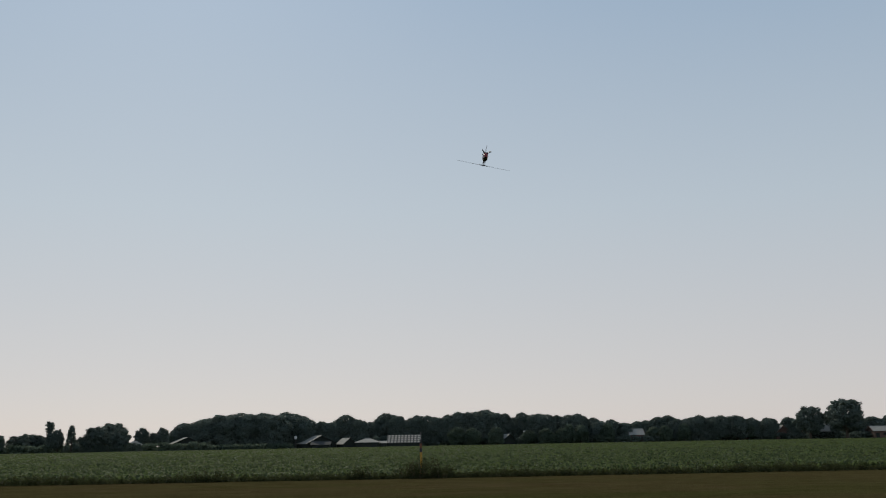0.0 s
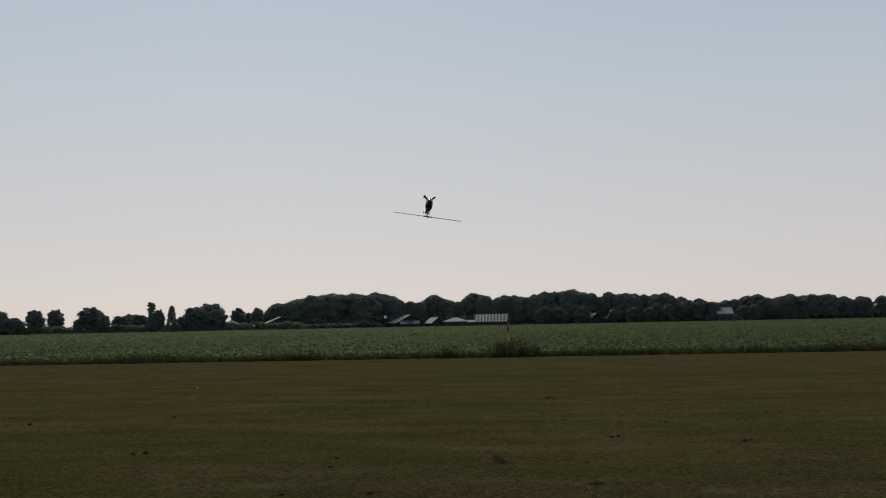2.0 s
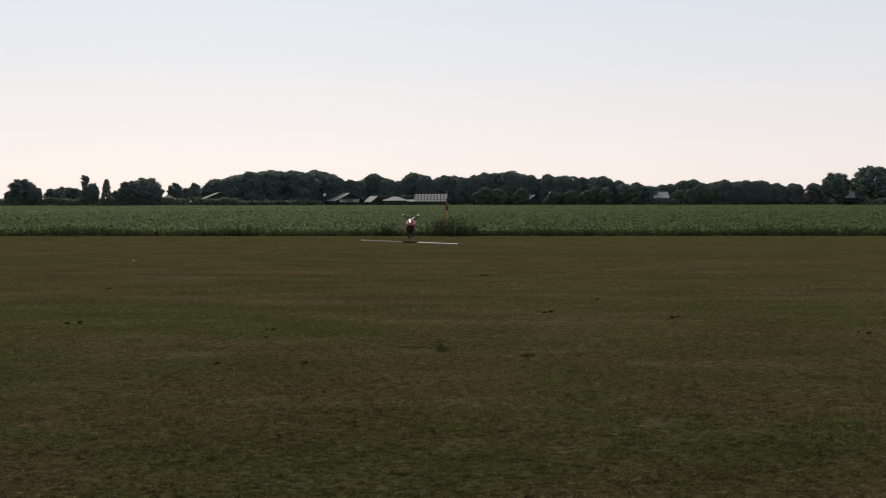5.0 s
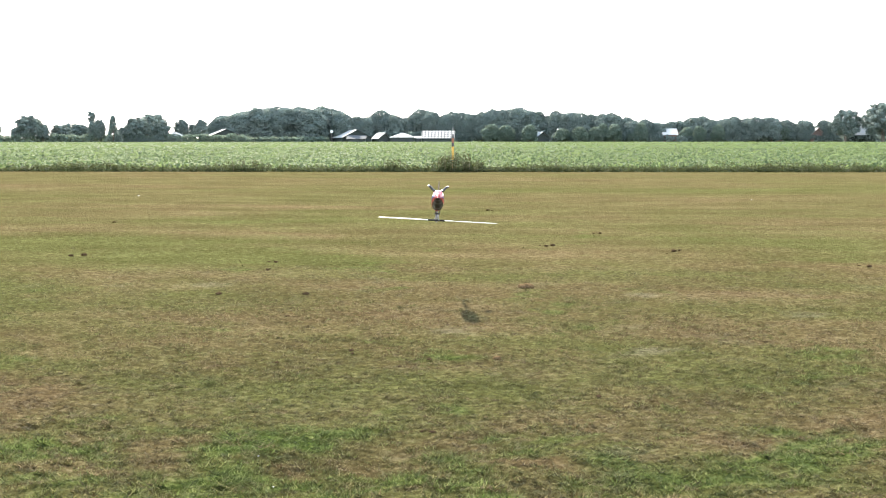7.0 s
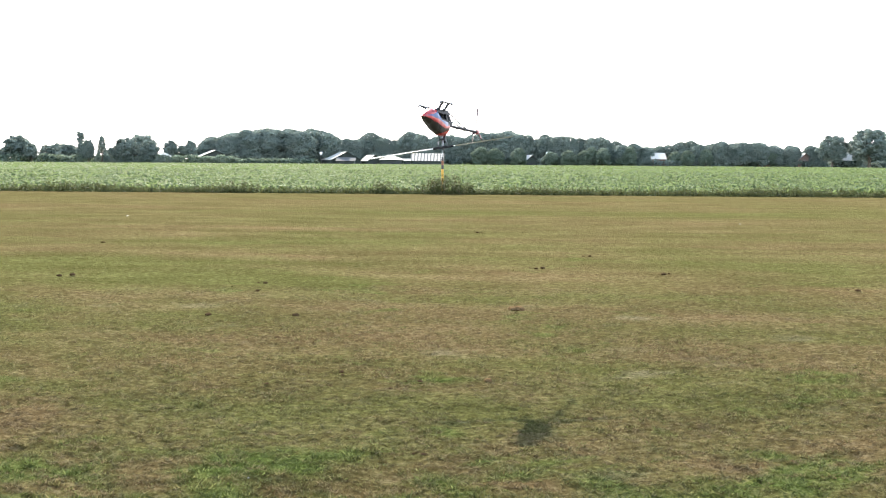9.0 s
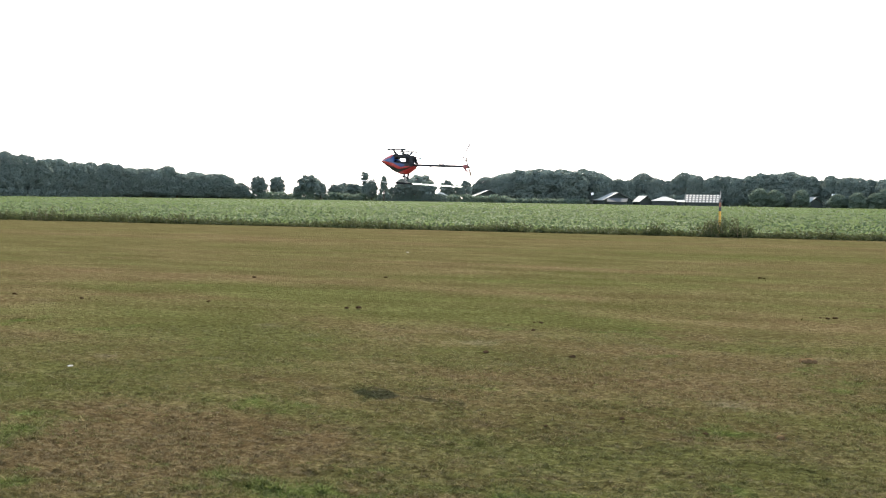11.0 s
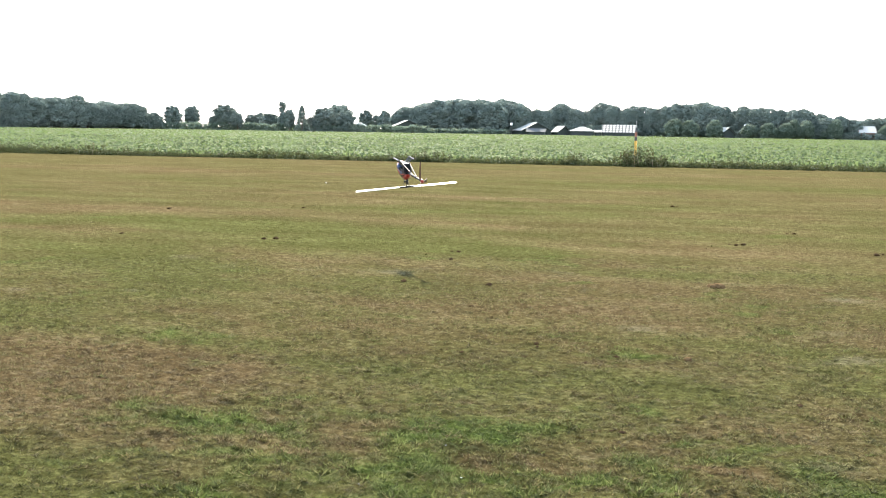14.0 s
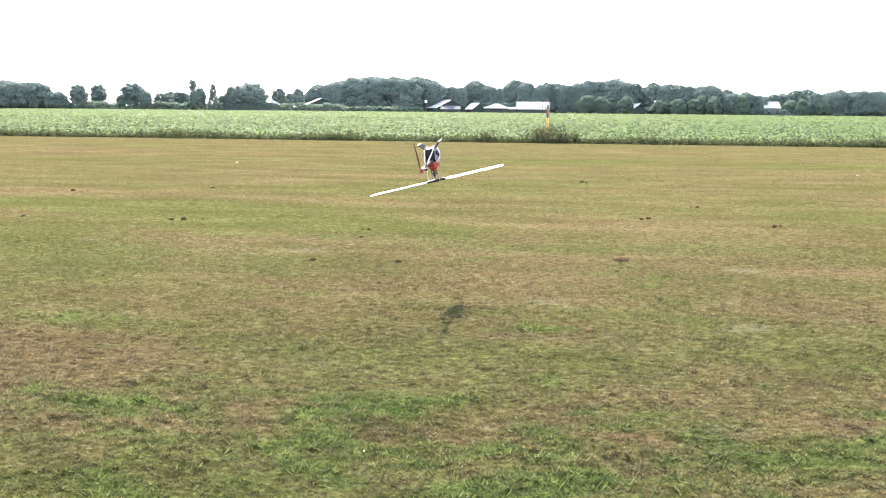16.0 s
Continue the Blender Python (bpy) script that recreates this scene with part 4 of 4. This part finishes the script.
def tubeS(points, r, sides=8, bm=None):
    return tube([S(*p) for p in points], [q * SIZE for q in r] if isinstance(r, (list, tuple)) else r * SIZE, sides, bm)


def boxS(size, at, bevel=0.0, bm=None):
    return box(tuple(S(*size)), tuple(S(*at)), bevel * SIZE, None, bm)


def helicopter():
    h = empty("model_helicopter")
    part("canopy", canopy(), (H_RED, H_BLUE, H_DARK), h, "glossy red, blue and black canopy")
    # side frames with a long opening between tray and upper deck
    for y in (-0.048, 0.048):
        f = part("side_frame", plate([(0.16, -0.322), (0.12, -0.330), (0.05, -0.318), (-0.01, -0.332), (-0.07, -0.330), (-0.10, -0.30), (-0.14, -0.235), (-0.14, -0.205),
                                      (-0.105, -0.205), (-0.075, -0.29), (-0.02, -0.292), (0.05, -0.285), (0.15, -0.295)], y, 0.004), CARBON, h, "black carbon side frame")
        part("upper_frame", plate([(0.10, -0.245), (0.10, -0.20), (-0.12, -0.19), (-0.145, -0.215), (-0.04, -0.24)], y, 0.004), CARBON, f)
        part("rear_frame", plate([(-0.03, -0.29), (-0.05, -0.29), (-0.07, -0.225), (-0.03, -0.225)], y, 0.004), CARBON, f)
    part("rear_bulkhead", boxS((0.012, 0.092, 0.105), (-0.085, 0, -0.27), 0.003), CARBON, h, "black rear bulkhead")
    part("front_bulkhead", boxS((0.008, 0.092, 0.06), (0.135, 0, -0.285), 0.003), CARBON, h)
    part("battery_tray", boxS((0.24, 0.088, 0.022), (0.05, 0, -0.308), 0.004), CARBON, h)
    part("motor", tubeS([(-0.04, 0, -0.295), (-0.04, 0, -0.24)], 0.024, 14), CARBON, h)
    part("battery", boxS((0.08, 0.04, 0.014), (0.10, 0, -0.292), 0.004), H_DARK, h)
    part("servo", boxS((0.035, 0.045, 0.03), (0.045, 0, -0.225), 0.003), CARBON, h)
    part("servo", boxS((0.035, 0.05, 0.03), (-0.06, 0, -0.24), 0.003), CARBON, h)
    # landing gear
    for s in (-1, 1):
        g = part("skid", tubeS([(0.175 + 0.03, s * 0.105, -0.373 + 0.012), (0.175, s * 0.105, -0.373), (-0.044, s * 0.105, -0.373), (-0.044 - 0.02, s * 0.105, -0.373 + 0.004)], 0.0085, 8), SKID, h, "thin glossy grey skid tube")
        for x in (0.8 * 0.175 + 0.2 * -0.044, 0.2 * 0.175 + 0.8 * -0.044):
            part("strut", tubeS([(x * 0.85, s * 0.025, -0.318), (x * 0.88, s * 0.055, -0.328), (x * 0.95, s * 0.105 * 0.8, -0.373 * 0.55 - 0.155), (x, s * 0.105, -0.373)], [0.013, 0.012, 0.011, 0.010], 8), SKID, g, "curved glossy grey skid strut")
    # tail
    t = part("tail_boom", tubeS([(-0.11, 0, -0.21), (-0.841, 0, -0.21)], 0.0125, 12), CARBON, h, "black carbon tail boom")
    for s in (-1, 1):
        part("boom_strut", tubeS([(-0.08, s * 0.046, -0.318), (-0.30, s * 0.028, -0.266), (-0.54, s * 0.008, -0.218)], 0.0058, 6), SKID, t, "glossy grey boom support strut")
    part("boom_clamp", boxS((0.03, 0.03, 0.034), (-0.54, 0, -0.213), 0.004), CARBON, t)
    part("guide", boxS((0.01, 0.014, 0.03), (-0.36, 0, -0.20), 0.002), CARBON, t)
    part("tail_gearbox", boxS((0.065, 0.032, 0.042), (-0.841 - 0.005, 0, -0.21), 0.010), GEAR_RED, h, "red tail gearbox")
    fin = tubeS([(-0.805, -0.018, -0.222), (-0.809, -0.018, -0.27), (-0.829, -0.018, -0.34), (-0.876, -0.018, -0.43), (-0.896, -0.018, -0.458)], [0.0058, 0.0056, 0.0052, 0.0048, 0.004], 6)
    tubeS([(-0.851, -0.018, -0.222), (-0.853, -0.018, -0.28), (-0.865, -0.018, -0.35), (-0.896, -0.018, -0.458)], 0.0042, 6, fin)
    tubeS([(-0.846, -0.018, -0.200), (-0.858, -0.018, -0.165), (-0.90, -0.018, -0.135)], [0.006, 0.0045, 0.0035], 6, fin)
    part("tail_fin", fin, FIN_RED, h, "curved dark red open tail fin")
    part("upper_fin", plate([(-0.841 + 0.02, -0.20), (-0.841 - 0.02, -0.165), (-0.841 - 0.06, -0.150), (-0.841 - 0.055, -0.160), (-0.841 - 0.01, -0.20)], -0.018, 0.004), GEAR_RED, h)
    tr = part("tail_rotor", tubeS([(0, -0.012, 0), (0, 0.012, 0)], 0.013, 10), CARBON, h, m=Matrix.Translation(S(-0.841 - 0.015, 0.04, -0.21)))
    for s in (0, 180):
        part("tail_blade", blade(0.015, 0.110, 0.022, 0.005), TAIL_ORANGE, tr, "orange tail rotor blade", m=pose(0, 0, 0, 90, s, 0))
    # main mast, swashplate and rotor
    part("mast", tubeS([(0, 0, -0.24), (0, 0, 0.0)], 0.0075, 10), STEEL, h, "bare metal mast")
    sw = part("swashplate", tubeS([(0, 0, -0.078), (0, 0, -0.064)], 0.030, 14), CARBON, h)
    for a in (30, 150, 270):
        c, d = math.cos(radians(a)), math.sin(radians(a))
        part("link", tubeS([(0.032 * c, 0.032 * d, -0.13), (0.03 * c, 0.03 * d, -0.07)], 0.004, 6), CARBON, sw)
    part("anti_rotation_bracket", boxS((0.012, 0.02, 0.08), (-0.05, 0, -0.085), 0.003), CARBON, h)
    ro = part("main_rotor", boxS((0.06, 0.028, 0.022), (0, 0, 0), 0.005), CARBON, h, "black rotor head")
    part("head_cap", tubeS([(0, 0, 0.0), (0, 0, 0.022)], [0.014, 0.008], 10), STEEL, ro)
    for s in (0, 180):
        part("blade_grip", boxS((0.075, 0.026, 0.020), (0.062, 0, 0), 0.006), CARBON, ro, "black blade grip", m=pose(0, 0, 0, 0, 0, s))
        part("rotor_blade", blade(0.085, 0.675, 0.051, 0.008), BLADE_WHITE, ro, "long pale grey glossy main rotor blade", m=pose(0, 0, 0, 0, 0, s))
        part("pitch_arm", tubeS([(0.035, 0.0, 0.0), (0.035, 0.035, -0.004), (0.02, 0.03, -0.065)], 0.004, 6), STEEL, ro, m=pose(0, 0, 0, 0, 0, s))
    tagged(h, "red, blue and black model helicopter flying upside down", "helicopter")
    return h, ro, tr


# seconds, hub place, turn about x, y, z, then the blades: angle, flap and pitch
FLIGHT = (
    (0.0, 0.96, 22.74, 7.88, 167.1, 19.7, -91.3, 92, 0, 0),
    (0.5, -0.39, 21.77, 7.41, 163.9, 14.2, -82.9, 150, 0, 0),
    (1.0, -1.23, 20.60, 6.08, 171.8, 5.3, -79.2, 116, 0, 0),
    (1.5, -1.72, 19.14, 4.27, 169.0, -2.2, -78.8, 84, 0, 0),
    (2.0, -1.81, 17.87, 3.58, 173.5, -2.4, -80.4, 76, 0, 0),
    (2.5, -1.76, 17.06, 3.44, 172.0, 1.5, -83.1, 90, 0, 0),
    (3.0, -1.63, 16.63, 3.09, 173.6, 4.0, -82.6, 82, 0, 0),
    (3.5, -1.39, 16.17, 2.40, 176.6, 2.8, -81.3, 76, 0, 0),
    (4.0, -1.12, 15.25, 1.69, -179.4, 3.2, -76.7, 106, 0, 0),
    (4.5, -0.90, 14.07, 1.45, 177.4, 2.6, -80.7, 92, 0, 0),
    (5.0, -0.80, 13.28, 1.14, 177.6, 0.3, -85.8, 90, 0, 0),
    (7.3, -0.29, 10.25, 0.77, 176.4, -6.0, -87.0, 92, 0, 2),
    (7.5, -0.23, 10.08, 0.94, 176.6, -7.8, -87.4, 34, -7, 5),
    (8.0, 0.09, 9.36, 1.44, -178.7, 1.8, -90.3, 72, 0, 0),
    (8.5, 0.12, 8.86, 1.69, -176.4, 5.5, -89.0, 88, 0, 0),
    (9.0, -0.15, 8.50, 1.72, -171.0, -3.5, -113.0, 46, -5, 0),
    (9.5, -0.73, 8.60, 1.64, -173.5, 5.9, -154.8, 134, 0, 0),
    (10.0, -1.70, 8.86, 1.78, -175.5, 7.1, 166.2, 158, 0, 0),
    (10.2, -2.11, 9.02, 1.79, -175.3, 5.1, 168.1, 102, 0, 0),
    (12.5, -4.87, 13.04, 1.67, -179.8, -7.0, 128.2, 2, 4, 18),
    (13.0, -4.35, 12.88, 1.58, 173.3, -8.3, 125.5, 32, 0, -16),
    (13.5, -3.72, 12.68, 1.17, 173.3, -7.0, 121.1, 58, 0, -6),
    (14.0, -3.11, 12.49, 0.88, 173.8, -5.9, 118.3, 94, 0, 8),
    (14.5, -2.46, 12.13, 1.19, 176.4, -4.7, 119.9, 158, 0, 10),
    (15.0, -1.71, 11.40, 1.08, 165.4, -4.7, 117.7, 174, 0, 22),
    (15.5, -1.23, 10.36, 0.90, 165.3, -3.5, 100.1, 26, 0, 18),
    (16.0, -1.19, 9.47, 0.93, 168.2, -3.7, 91.6, 86, 2, 8),
)


def motions():
    walk(heli, [(t, pose(x, y, z, rx, ry, rz)) for t, x, y, z, rx, ry, rz, phi, flap, pitch in FLIGHT])
    # the rotor spins on, about 78 degrees from picture to picture
    marks, rows = [], []
    for t, x, y, z, rx, ry, rz, phi, flap, pitch in FLIGHT:
        f, angle = frame(t), phi
        if marks:
            n = f - marks[-1][0]
            rest = (phi - marks[-1][1]) % 180
            angle = marks[-1][1] + rest + 180 * round((n * 78 - rest) / 180)
        side = -1 if round((angle - phi) / 180) % 2 else 1  # after half a turn the blades have changed places
        marks.append((f, angle, flap * side, pitch * side))
    for (f0, *a), (f1, *c) in zip(marks, marks[1:]):
        for k in range(f1 - f0):
            angle, flap, pitch = (p + (q - p) * k / (f1 - f0) for p, q in zip(a, c))
            rows.append(((f0 - 1 + k) / FPS, pose(0, 0, 0, pitch, flap, angle)))
    f, angle, flap, pitch = marks[-1]
    rows.append(((f - 1) / FPS, pose(0, 0, 0, pitch, flap, angle)))
    walk(rotor, rows)
    at = tail_rotor.matrix_basis.translation.copy()
    walk(tail_rotor, [(k / FPS, Matrix.Translation(at) @ pose(0, 0, 0, 0, 37 + 71 * k, 0)) for k in range(481)])


build_ground()
build_tufts()
build_farm()
build_trees()
build_hedges()
build_margin()
weed_clump(-1.05, 49.6, 2.3, 0.95, 110, 3)
weed_clump(-0.1, 49.7, 1.6, 0.55, 40, 4)
weed_clump(-4.0, 49.6, 1.4, 0.62, 30, 5)
weed_clump(-11.5, 49.7, 3.0, 0.62, 45, 6)
weed_clump(-29.5, 49.6, 2.4, 0.60, 40, 7)
weed_clump(-37.5, 49.2, 2.4, 0.85, 40, 8)
marker_post(-1.19, 50.1)
build_clods()
build_crop()
build_grass()
heli, rotor, tail_rotor = helicopter()
motions()
